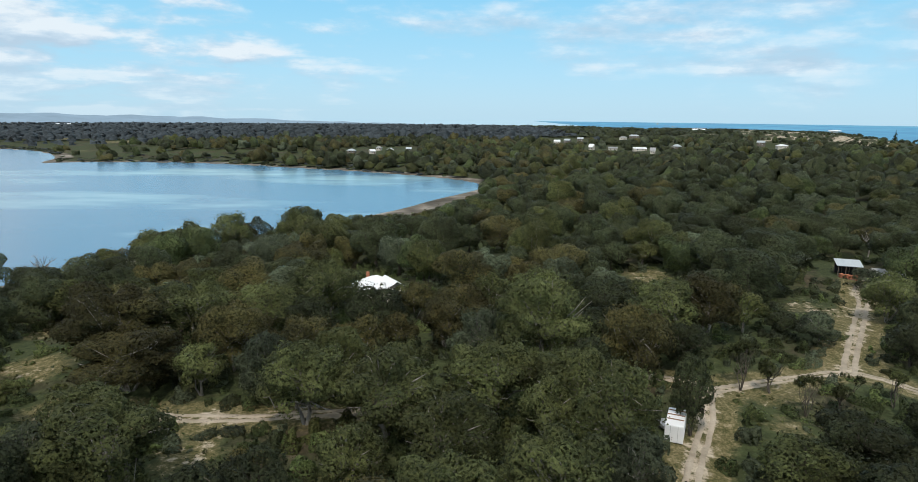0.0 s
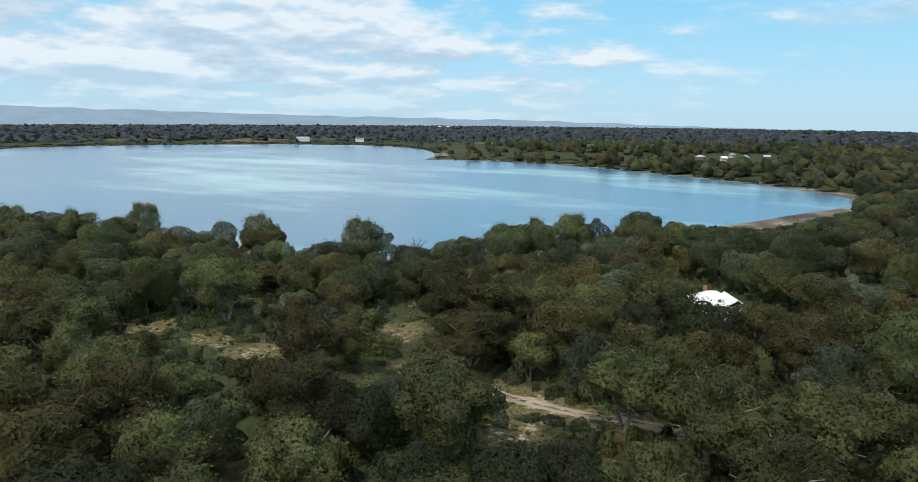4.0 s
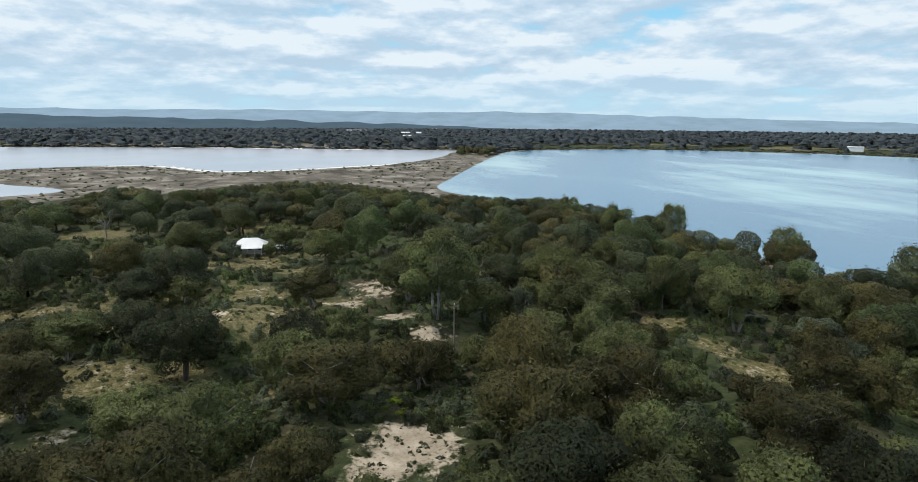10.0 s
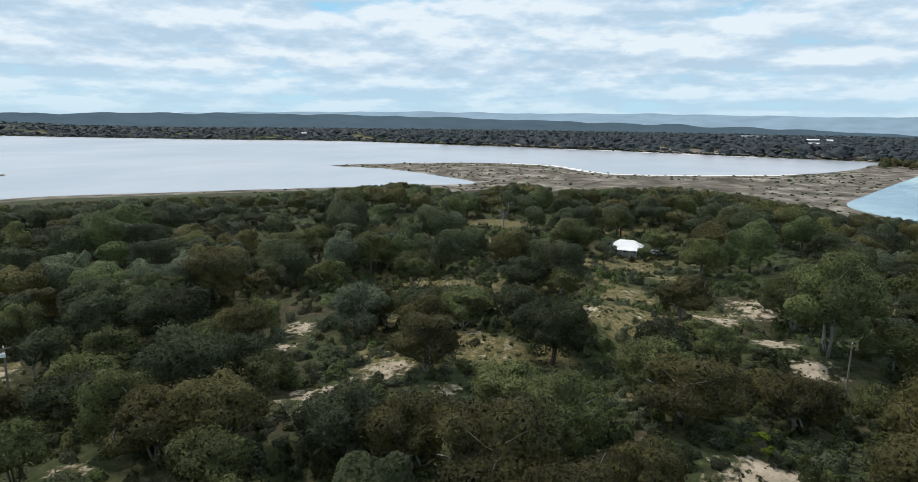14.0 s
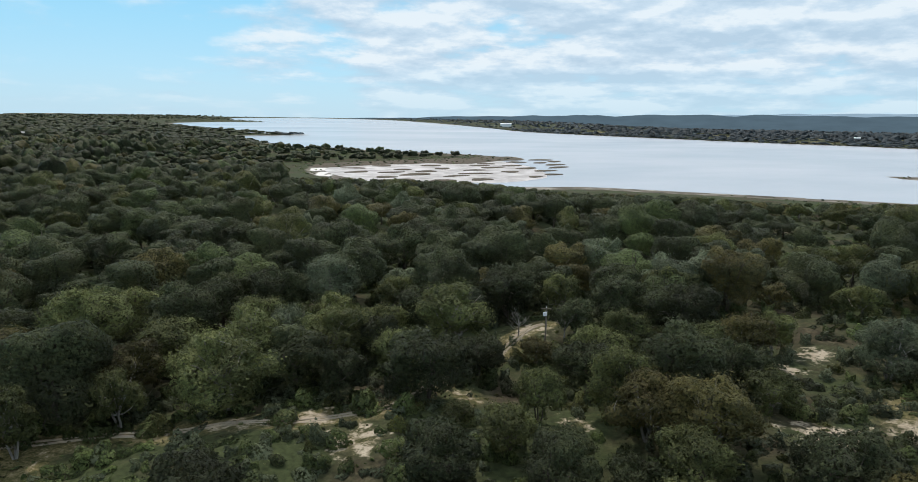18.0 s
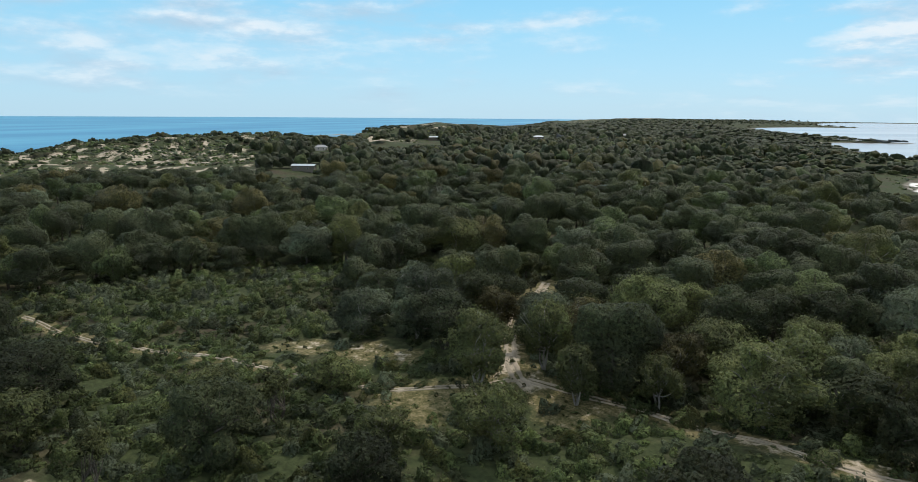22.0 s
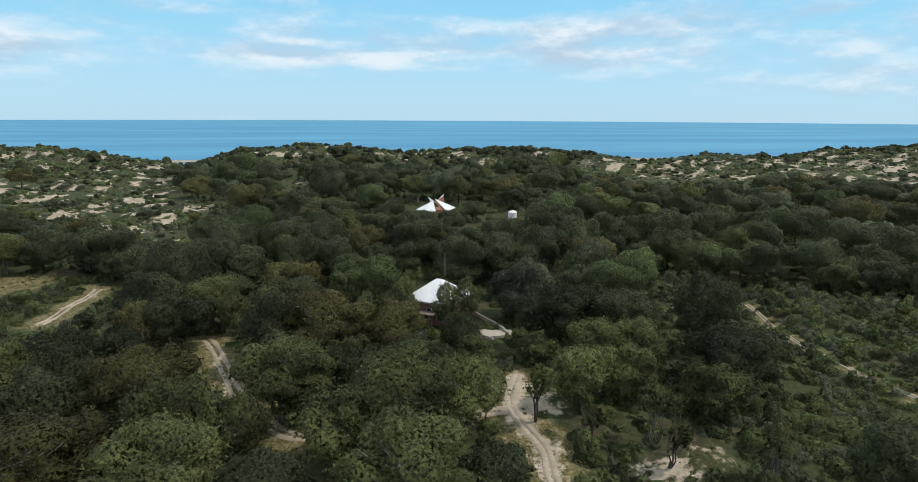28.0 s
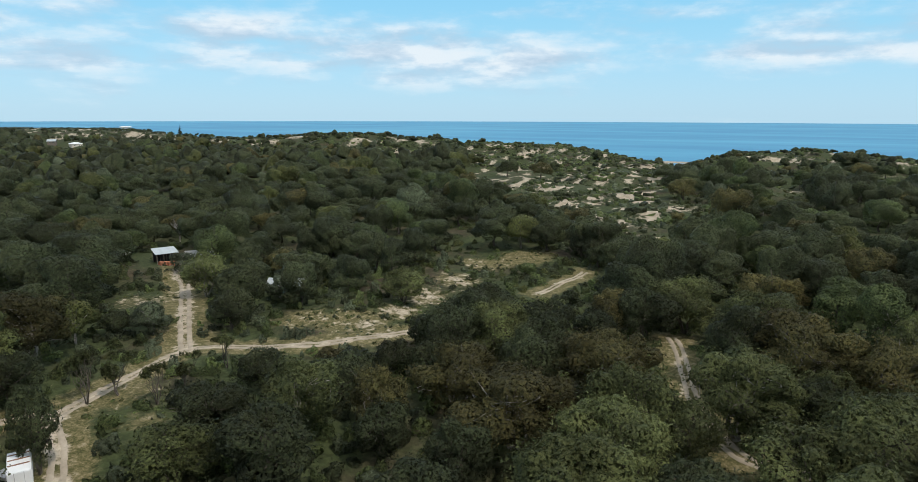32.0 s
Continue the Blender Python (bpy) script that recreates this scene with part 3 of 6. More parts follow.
sheet("water_sea", [(560, -4900), (560, 4900)] + [p for p in arc if p[0] > 560], 0.05, SEA, "blue ocean reaching the horizon")

# ---- vegetation ----
def tube(pts, rads, sides=5):
    """A tapered bent tube through points."""
    pts = np.asarray(pts, float)
    V, F = [], []
    for k, (p, r) in enumerate(zip(pts, rads)):
        d = pts[min(k + 1, len(pts) - 1)] - pts[max(k - 1, 0)]
        d = d / (np.linalg.norm(d) + 1e-9)
        u = np.cross(d, (0.3, 1, 0.2))
        u = u / np.linalg.norm(u)
        v = np.cross(d, u)
        for s in range(sides):
            a = 6.2832 * s / sides
            V.append(p + r * (math.cos(a) * u + math.sin(a) * v))
    for k in range(len(pts) - 1):
        for s in range(sides):
            a, b = k * sides + s, k * sides + (s + 1) % sides
            F += [(a, b, b + sides), (a, b + sides, a + sides)]
    return np.array(V), np.array(F)


def join(pieces):
    V, F, n = [], [], 0
    for v, f in pieces:
        V.append(v)
        F.append(np.asarray(f) + n)
        n += len(v)
    return np.concatenate(V), np.concatenate(F)


def unit(a):
    return a / (np.linalg.norm(a, axis=-1, keepdims=True) + 1e-9)


def sprays(rng, centres, rads, n, size, flat=0.9, up=0.35):
    """n sprays of leaves, a small triangle each, on the outer shells of round clumps."""
    w = rads ** 2
    k = rng.choice(len(centres), n, p=w / w.sum())
    d = unit(rng.normal(size=(n, 3)) + (0, 0, 0.45))
    p = centres[k] + d * (rads[k] * rng.uniform(0.72, 1.22, n))[:, None] * (1, 1, flat)
    nor = unit(d * 0.8 + rng.normal(size=(n, 3)) * 0.7 + (0, 0, up))
    t = unit(np.cross(nor, rng.normal(size=(n, 3))))
    b = np.cross(nor, t)
    s = size * rng.uniform(0.6, 1.4, n)[:, None]
    V = np.stack([p + t * s * 0.62, p - t * s * 0.4 + b * s * 0.42, p - t * s * 0.4 - b * s * 0.42], 1).reshape(-1, 3)
    return V, np.arange(n * 3).reshape(-1, 3)


def puffs(rng, centres, rads, n=5, rings=(0.8, 1.9), flat=1.0):
    """Soft lumps of foliage, a low uneven dome for each clump."""
    V, F = [], []
    for c, r in zip(centres, rads):
        b = len(V)
        V.append(c + (0, 0, r * flat * rng.uniform(0.85, 1.1)))
        for q, th in enumerate(rings):
            a0 = rng.uniform(0, 6.28)
            for k in range(n):
                a = a0 + 6.2832 * k / n
                w = r * rng.uniform(0.88, 1.10)
                V.append(c + (w * math.sin(th) * math.cos(a), w * math.sin(th) * math.sin(a), w * math.cos(th) * flat))
        for k in range(n):
            F.append((b, b + 1 + k, b + 1 + (k + 1) % n))
            for q in range(len(rings) - 1):
                u, v = b + 1 + q * n + k, b + 1 + q * n + (k + 1) % n
                F += [(u, u + n, v + n), (u, v + n, v)]
    return np.array(V), np.array(F)


def soft_normals(V, F, centre, stretch, round_by):
    """Normals of foliage, eased towards those of the whole rounded crown."""
    fn = np.cross(V[F[:, 1]] - V[F[:, 0]], V[F[:, 2]] - V[F[:, 0]])
    fn = fn * np.where(((V[F].mean(1) - centre) * fn).sum(1) < 0, -1, 1)[:, None]
    N = np.zeros(V.shape)
    for k in range(3):
        np.add.at(N, F[:, k], fn)
    return unit(unit(N) * (1 - round_by) + unit((V - centre) / stretch) * round_by)


def shell(rng, heads, seg, rings, low=2.45, spread=(0.30, 0.46)):
    """A closed crown of unit size, billowing over round heads; also gives the distance to its surface along any direction."""
    d = unit(rng.normal(size=(heads, 3)) + (0, 0, 0.3))
    c = d * rng.uniform(0.52, 0.80, (heads, 1))
    rho = rng.uniform(*spread, heads)

    def reach(D):
        b = D @ c.T
        disc = rho ** 2 - (c ** 2).sum(1) + b ** 2
        return np.maximum(np.where(disc > 0, b + np.sqrt(np.maximum(disc, 0)), 0).max(1), 0.50)

    th = low * np.arange(1, rings + 1) / rings
    D = [(0.0, 0.0, 1.0)]
    for q, t in enumerate(th):
        for k in range(seg):
            a = 6.2832 * (k + 0.5 * (q % 2) + rng.uniform(-0.2, 0.2)) / seg
            D.append((math.sin(t) * math.cos(a), math.sin(t) * math.sin(a), math.cos(t)))
    D = np.array(D)
    V = D * (reach(D) * rng.uniform(0.95, 1.05, len(D)))[:, None]
    F = [(0, 1 + k, 1 + (k + 1) % seg) for k in range(seg)]
    for q in range(rings - 1):
        for k in range(seg):
            u, v = 1 + q * seg + k, 1 + q * seg + (k + 1) % seg
            F += [(u, u + seg, v + seg), (u, v + seg, v)]
    return V, np.array(F), reach


def shell_sprays(rng, reach, n, size, stretch, lift):
    """Sprays of leaves, a small triangle each, standing on the surface of a crown."""
    d = unit(rng.normal(size=(n, 3)) + (0, 0, 0.30))
    p = d * (reach(d) * (0.94 + 0.26 * rng.uniform(size=n) ** 1.5))[:, None] * stretch + (0, 0, lift)
    nor = unit(d * 0.7 + rng.normal(size=(n, 3)) * 0.8 + (0, 0, 0.3))
    t = unit(np.cross(nor, rng.normal(size=(n, 3))))
    b = np.cross(nor, t)
    s = size * rng.uniform(0.6, 1.4, n)[:, None]
    V = np.stack([p + t * s * 0.62, p - t * s * 0.4 + b * s * 0.42, p - t * s * 0.4 - b * s * 0.42], 1).reshape(-1, 3)
    return V, np.arange(n * 3).reshape(-1, 3)


def crown_clumps(rng, n, h, R, shape, spread):
    """Round clumps of foliage, gathered into uneven heads on a domed crown."""
    base, deep = shape
    m = max(3, n // 8) if n > 20 else n
    d = unit(rng.normal(size=(m, 3)) + (0, 0, 0.45))
    d[0] = (0, 0, 1)
    lump = 1 + 0.20 * np.sin(2 * np.arctan2(d[:, 1], d[:, 0]) + rng.uniform(0, 6)) + 0.14 * np.sin(5 * d[:, 0] + rng.uniform(0, 6))
    f = rng.uniform(0.55, 1.0, m) ** 0.5 * lump
    if m == n:
        c = np.c_[d[:, 0] * R * f * 0.84, d[:, 1] * R * f * 0.84, h * base + d[:, 2] * f * h * deep]
    else:
        f *= 0.74
        head = np.c_[d[:, 0] * R * f, d[:, 1] * R * f, h * base + d[:, 2] * f * h * deep]
        size = R * rng.uniform(0.22, 0.40, m)
        k = np.r_[np.arange(m), rng.choice(m, n - m, p=size ** 2 / (size ** 2).sum())]
        e = unit(rng.normal(size=(n, 3)) + (0, 0, 0.7) + d[k] * 0.5)
        c = head[k] + e * size[k][:, None] * rng.uniform(0.7, 1.05, n)[:, None] * (1, 1, 0.85)
    c[:, 2] = np.clip(c[:, 2], h * 0.12, h * 0.97)
    return c, R * rng.uniform(*spread, n)


def tree_shape(seed, h=10.0, R=5.0, clumps=60, leaves=2600, size=0.42, shape=(0.62, 0.33), stems=3, sides=5, limbs=7, core=0.85, spread=(0.15, 0.27), ring=5, rings=(0.8, 1.9), billow=None, round_by=0.38):
    """Wood and foliage of one tree, standing at the origin."""
    rng = np.random.default_rng(seed)
    c, rad = crown_clumps(rng, clumps, h, R, shape, spread)
    wood = []
    for s in range(stems):
        a = rng.uniform(0, 6.28)
        lean = rng.uniform(0.1, 0.35) if stems > 1 else 0.05
        fork = np.array((math.cos(a) * R * lean, math.sin(a) * R * lean, h * rng.uniform(0.28, 0.42)))
        foot = np.array((math.cos(a) * 0.15, math.sin(a) * 0.15, -0.3))
        r0 = 0.028 * h / math.sqrt(stems) * rng.uniform(0.8, 1.2)
        mid_p = (foot + fork) / 2 + rng.normal(size=3) * (0.25, 0.25, 0)
        wood.append(tube([foot, mid_p, fork], [r0 * 1.3, r0, r0 * 0.8], sides))
        for t in rng.choice(clumps, max(1, limbs // stems), replace=False):
            end = c[t]
            m1 = fork * 0.6 + end * 0.4 + rng.normal(size=3) * 0.35 + (0, 0, -0.25)
            m2 = fork * 0.25 + end * 0.75 + rng.normal(size=3) * 0.3
            wood.append(tube([fork, m1, m2, end], [r0 * 0.65, r0 * 0.45, r0 * 0.3, r0 * 0.12], max(3, sides - 1)))
    if billow:
        v, f, reach = shell(rng, *billow)
        stretch = np.array((R, R, h * shape[1] * 1.08))
        fol = (v * stretch + (0, 0, h * shape[0]), f)
        if leaves:
            fol = join([fol, shell_sprays(rng, reach, leaves, size, stretch, h * shape[0])])
        # limbs that come out through the crown and fork over it
        for _ in range(limbs // 4 if leaves > 1000 else 0):
            d1 = unit(rng.normal(size=3) + (0, 0, 0.25))
            for _ in range(2):
                d2 = unit(d1 + rng.normal(size=3) * 0.22)
                d3 = unit(d2 + (d2 - d1) * 1.2 + rng.normal(size=3) * 0.12)
                ends = np.array([(fork - (0, 0, h * shape[0])) / stretch, d1 * 0.45, d1 * 0.5 * reach(d1[None])[0] + d2 * 0.46 * reach(d2[None])[0], d2 * reach(d2[None])[0] * 1.0, d3 * reach(d3[None])[0] * 1.05])
                wood.append(tube(ends * stretch + (0, 0, h * shape[0]), [0.08, 0.075, 0.055, 0.035, 0.012], 3))
    else:
        fol = puffs(rng, c, rad * core, ring, rings)
        fol = join([fol, sprays(rng, c, rad, leaves, size)])
    mid = np.array((0.0, 0.0, h * (shape[0] - 0.12)))
    return join(wood), (*fol, soft_normals(*fol, mid, (R, R, h * shape[1]), round_by))


def bush_shape(seed, h=1.8, R=1.5, leaves=64, size=0.28, billow=(6, 10, 4, 1.8)):
    rng = np.random.default_rng(seed)
    v, f, reach = shell(rng, *billow)
    stretch = np.array((R, R, h * 0.9))
    p = (v * stretch, f)
    p = join([p, shell_sprays(rng, reach, leaves, size, stretch, 0.0)]) if leaves else p
    return (*p, soft_normals(*p, np.zeros(3), (R, R, h), 0.2))


def dead_shape(seed, h=9.0, n=16):
    """A bare, bleached tree."""
    rng = np.random.default_rng(seed)
    wood = [tube([(0, 0, -0.3), (0.15, 0, h * 0.25), (0.1, 0.1, h * 0.45)], [0.22, 0.18, 0.15], 6)]
    for k in range(n):
        a, e = rng.uniform(0, 6.28), rng.uniform(0.45, 1.2)
        s = np.array((0.1, 0.05, h * rng.uniform(0.2, 0.45)))
        L = h * rng.uniform(0.3, 0.55)
        d = np.array((math.cos(a) * math.cos(e), math.sin(a) * math.cos(e), math.sin(e)))
        m = s + d * L * 0.5 + rng.normal(size=3) * 0.25
        end = s + d * L + rng.normal(size=3) * 0.4 + (0, 0, 0.4)
        wood.append(tube([s, m, end], [0.09, 0.06, 0.02], 4))
        for _ in range(3):
            q = m + (end - m) * rng.uniform(0, 0.8)
            wood.append(tube([q, q + unit(rng.normal(size=3) + d + (0, 0, 0.5)) * L * 0.32], [0.035, 0.012], 3))
    return join(wood)


# kinds of tree: leaf, bark, crown form, number of stems, foliage density
KINDS = {
    "olive": (0, PALE_BARK, (0.56, 0.40), 2, 1.0), "bronze": (1, PALE_BARK, (0.53, 0.42), 3, 1.0), "green": (2, BARK, (0.51, 0.44), 3, 1.0),
    "grey": (3, PALE_BARK, (0.50, 0.45), 2, 1.0), "dark": (4, BARK, (0.51, 0.44), 2, 1.0), "sparse": (0, BARK, (0.68, 0.27), 4, 0.42),
    "bright": (5, BARK, (0.5, 0.42), 3, 0.8), "gum": (0, PALE_BARK, (0.57, 0.40), 3, 0.92)}
WORDS = {
    "olive": "tall olive-green gum tree with pale limbs and a clumped crown", "bronze": "spreading tree with bronze-tinted olive foliage",
    "green": "dense green peppermint tree with a domed crown", "grey": "grey-green tree with a dense rounded crown",
    "dark": "dark green tree with a heavy shaded crown", "sparse": "thin multi-stemmed tree with an open crown",
    "bright": "small bush tree with bright yellow-green leaves", "gum": "old gum tree with pale twisted limbs"}
NEAR = {}
for q, (kind, (leaf, bark, form, stems, dense)) in enumerate(KINDS.items()):
    for v in range(3 if kind in ("olive", "bronze", "green", "dark") else 2):
        full = dense > 0.9
        leaf = 8 if kind in ("green", "gum", "sparse") or (kind == "olive" and v != 1) else leaf
        wood, fol = tree_shape(100 + q * 10 + v, leaves=int(3300 * dense), size=0.30, core=0.6, ring=5, shape=form, stems=stems, clumps=70 if dense > 0.5 else 52, spread=(0.11, 0.19),
                               rings=(0.7, 1.5, 2.3), limbs=16 if kind in ("sparse", "gum") else 12, billow=(30, 36, 16, 2.4, (0.17, 0.33)) if full else None, round_by=0.15 if full else 0.25)
        NEAR.setdefault(kind, []).append((mesh_of("trunk", *wood, [bark]), mesh_of("crown", *fol[:2], [LEAF[leaf]], shade=True, normals=fol[2])))


def put_tree(kind, x, y, h, R, rng):
    trunk, crown = NEAR[kind][rng.integers(len(NEAR[kind]))]
    t = thing("tree", (x, y, gz(x, y)), WORDS[kind], "tree", "trees round the hilltop", rng.uniform(0, 360))
    t.scale = (R / 5, R / 5, h / 10)
    part("trunk", trunk, t)
    part("crown", crown, t)
    return t


# single trees that stand out: azimuth, angle of the foot below the horizon, height, crown radius
HERO = {
    "olive": [(50.5, 17.2, 13, 6.5), (30.5, 29.5, 10, 6.0), (12.0, 18.5, 12, 6.0), (6.5, 28.0, 10, 6.5), (-3.5, 26.5, 10, 5.5), (0.5, 31.5, 9, 5.5),
              (-15.0, 29.5, 11, 4.6), (32.0, 26.5, 8.5, 4.5), (112.0, 15.2, 9, 5.0), (79.5, 16.2, 12, 6.0), (-82.5, 26.0, 10, 6.0), (47.3, 12.6, 14.5, 5.4), (65.3, 9.8, 13.5, 5.5), (56.4, 10.8, 15, 6), (61.0, 11.0, 14.5, 5.6), (26.0, 12.8, 11, 5), (19.6, 12.5, 14, 5.8), (23.0, 13.0, 13, 5.4), (97.0, 11.6, 9, 5.0), (90.5, 11.4, 8, 4.4)],
    "gum": [(-160.9, 24.2, 10.5, 4.8), (-167.1, 22.4, 11, 4.2), (-170.2, 25.2, 9.0, 3.4), (-97.5, 19.3, 9.6, 2.5), (-99.4, 18.9, 9.8, 2.8), (-93.6, 18.6, 9.5, 3.2), (76.8, 17.8, 15, 7.2), (-8.0, 22.5, 14, 6.5), (38.6, 13.6, 14.5, 6.2), (44.0, 16.5, 10, 5.0), (-19.0, 19.5, 11, 5.5), (-35.0, 15.0, 9, 5.0), (14.2, 12.8, 14, 6)],
    "bronze": [(-86.6, 21.8, 11.5, 6.6), (111.0, 22.3, 9, 5.0), (88.0, 16.6, 8.5, 5.0), (87.0, 24.8, 8.5, 6.2), (67.5, 28.5, 10, 7.0), (28.5, 22.0, 9, 7.5), (29.5, 19.3, 12, 7.0), (-22.0, 18.3, 11, 6.0),
               (-62.5, 29.0, 10, 7.5), (-57.0, 26.0, 9, 6.0), (-70.0, 25.0, 10, 6.0), (-16.5, 22.6, 11, 5.0), (-171.5, 20.5, 8, 5.5), (130.2, 27.5, 9.2, 5.6), (135.0, 27.2, 8.0, 4.6)],
    "dark": [(99.2, 21.4, 12, 5.6), (-120.3, 19.6, 13, 5.0), (-21.6, 26.2, 11, 2.6), (-39.5, 23.4, 7, 4.0), (102.0, 15.3, 8, 5.0), (-34.5, 26.3, 7, 4.5), (119.0, 29.0, 8, 5.0),
             (70.5, 15.5, 9, 5.0), (-74.0, 19.0, 9, 5.0), (-82.0, 21.5, 11, 5.0)],
    "grey": [(-41.3, 15.8, 6, 4.2), (94.8, 12.0, 6.5, 3.4), (17.5, 24.2, 9.5, 4.3), (-104.6, 18.0, 11, 5.4), (-150.0, 19.6, 8.5, 4.8), (-155.0, 20.0, 9, 4.2), (24.5, 22.0, 6, 3.0), (-30.5, 17.5, 6, 4.0), (-33.5, 12.9, 6, 4)],
    "sparse": [(-106.1, 26.6, 11, 3.8), (-117.0, 27.6, 8, 3.2), (-111.0, 28.2, 7, 3.2), (-25.3, 22.0, 8, 3.0), (-27.6, 21.8, 7, 2.8), (-30.4, 23.0, 6, 2.4), (-32.8, 22.2, 6, 2.6), (-36.2, 21.0, 5.5, 2.2),
               (-127.0, 29.5, 8, 3.6), (-118.5, 29.0, 8, 3.4), (75.5, 23.0, 6, 3.4), (-142.0, 26.4, 7, 4.2)],
    "green": [(91.6, 11.9, 4.5, 2.6), (-52.0, 16.5, 7, 4.5), (-93.3, 28.8, 12.0, 7.4), (-99.0, 27.5, 9.5, 5.0), (-88.0, 30.5, 9, 5.5), (-111.5, 22.5, 9, 5.0), (-110.0, 25.0, 8, 4.4), (-115.0, 22.0, 9, 5.0), (-122.0, 24.5, 7, 4.5), (140.0, 22.0, 7, 4.5), (160.0, 21.0, 8, 5.0), (178.0, 21.5, 9, 5.5), (171.0, 20.0, 9, 5.0), (131.0, 21.0, 8, 4.5), (-78.5, 14.5, 8, 4.5)],
    "bright": [(80.6, 26.2, 3.2, 2.0)],
}
# what stays in view past the trees: azimuth, angle below the horizon, half width in degrees
SIGHTS = [(7.6, 14.5, 2.2), (-20.4, 26.2, 1.3), (-20.4, 24.2, 1.3), (-32.1, 11.6, 1.4), (93.1, 10.6, 1.8), (93.1, 11.7, 1.3), (-96.9, 15.2, 2.6), (-96.4, 8.0, 1.9), (-103.5, 8.7, 0.8),
          (75.3, 16.0, 0.4), (75.3, 19.0, 0.4), (144.7, 18.0, 0.6), (146.0, 19.2, 2.0), (103.8, 9.0, 1.2), (-67.5, 13.9, 1.0), (-102.5, 19.0, 1.2), (-144.0, 5.2, 1.2), (-156.0, 2.5, 1.2)]
for name, lo, hi in (("south_track", 0, 1), ("shed_track", 0, 1), ("lake_track", 0.12, 0.47), ("west_track", 0, 0.3), ("house_drive", 0.0, 1), ("north_track", 0.12, 0.18), ("north_track", 0.45, 0.62), ("spur_track", 0.15, 0.32), ("spur_track", 0.9, 1), ("heath_track", 0.0, 0.1), ("heath_track", 0.42, 0.5), ("heath_track", 0.6, 0.75), ("hill_track", 0, 1)):
    P = LINES[name]
    for x, y in P[int(lo * len(P)):int(hi * len(P)):4]:
        SIGHTS.append((math.degrees(math.atan2(-x, y)), math.degrees(math.atan2(H - gz(x, y), math.hypot(x, y))), 0.5))
for x, y, w, s, g in OPEN:
    SIGHTS.append((math.degrees(math.atan2(-x, y)), math.degrees(math.atan2(H - gz(x, y), math.hypot(x, y))), math.degrees(w * 0.55 / math.hypot(x, y))))
for az, el, w in BLOWOUTS:
    SIGHTS.append((az, el + 0.05, math.degrees(w * 0.5 * math.tan(radians(el)) / 35)))
SIGHTS += [(az, el - 0.2, 0.5) for az, el in ((-146.9, 3.3), (-145.4, 5.0), (-165.9, 2.1), (-173.5, 1.9), (-178.7, 1.85), (-11.6, 2.8), (-15.5, 2.85), (-16.7, 3.0), (-25.0, 2.2), (-26.5, 2.35), (6.0, 3.4), (9.4, 3.3), (7.6, 3.4), (6.0, 3.2), (-13.4, 2.79), (-18.6, 2.51), (-15.6, 2.77), (-15.1, 1.73), (-14.2, 1.87), (-9.5, 2.19), (-8.6, 2.29), (-10.6, 2.08), (-11.4, 1.04), (-15.1, 1.13), (-20.2, 1.23), (4.4, 3.09), (7.0, 3.0))]
SIGHT = np.array(SIGHTS)
# the line of the treetops before the lakes
TOP_AZ = [-2, 3.3, 10.6, 14, 15.5, 19.6, 26, 28.4, 30.3, 33.5, 35.4, 38.6, 41.7, 43.9, 47.1, 50.2, 56.4, 61.8, 65.5, 68.7, 76.9, 81.6, 89, 99, 103, 107, 113, 117, 126, 133, 143, 153, 168]
TOP_EL = [6.8, 8.6, 8.8, 7.6, 7.9, 8.9, 9.5, 10.3, 11.0, 11.4, 10.6, 9.7, 11.0, 10.3, 8.7, 9.0, 7.2, 7.4, 6.4, 6.9, 6.5, 6.0, 5.3, 5.9, 5.4, 6.5, 5.5, 5.9, 6.6, 6.5, 6.6, 5.8, 5.5]


def mounds(az):
    """Rounded heads of scrub along the crest of the dunes, in degrees."""
    return 0.10 + 0.30 * max(0.0, math.sin(az * 2.1 + 0.7) * math.sin(az * 0.83) + 0.35 * math.sin(az * 4.3))


def fits(x, y, h, R, slack=0.25, z=None):
    """How tall a tree may be there: its height, less where it would hide what is open to view."""
    r, az = math.hypot(x, y), math.degrees(math.atan2(-x, y))
    z = gz(x, y) if z is None else z
    half = math.degrees(math.atan2(R, r))
    limit = h
    dist = (SIGHT[:, 0] - az + 180) % 360 - 180
    low = SIGHT[:, 1]
    foot = math.degrees(math.atan2(H - z, r))
    hit = (np.abs(dist) < SIGHT[:, 2] + half * 0.85) & (foot > low)
    if hit.any():
        limit = min(limit, H - z - r * math.tan(radians(low[hit].max() + slack)))
    if -2 < az < 168 and r < 470:
        limit = min(limit, H - z - r * math.tan(radians(np.interp(az, TOP_AZ, TOP_EL))))
    return limit


rng = np.random.default_rng(7)
stand = []           # x, y, crown radius of every tree near the middle
for kind, rows in HERO.items():
    for az, el, h, R in rows:
        x, y = at(az, -el)
        if R > 4.2 and kind != "bright":
            R, h = R * 1.16, h * 1.12
        put_tree(kind, x, y, h, R, rng)
        stand.append((x, y, R))


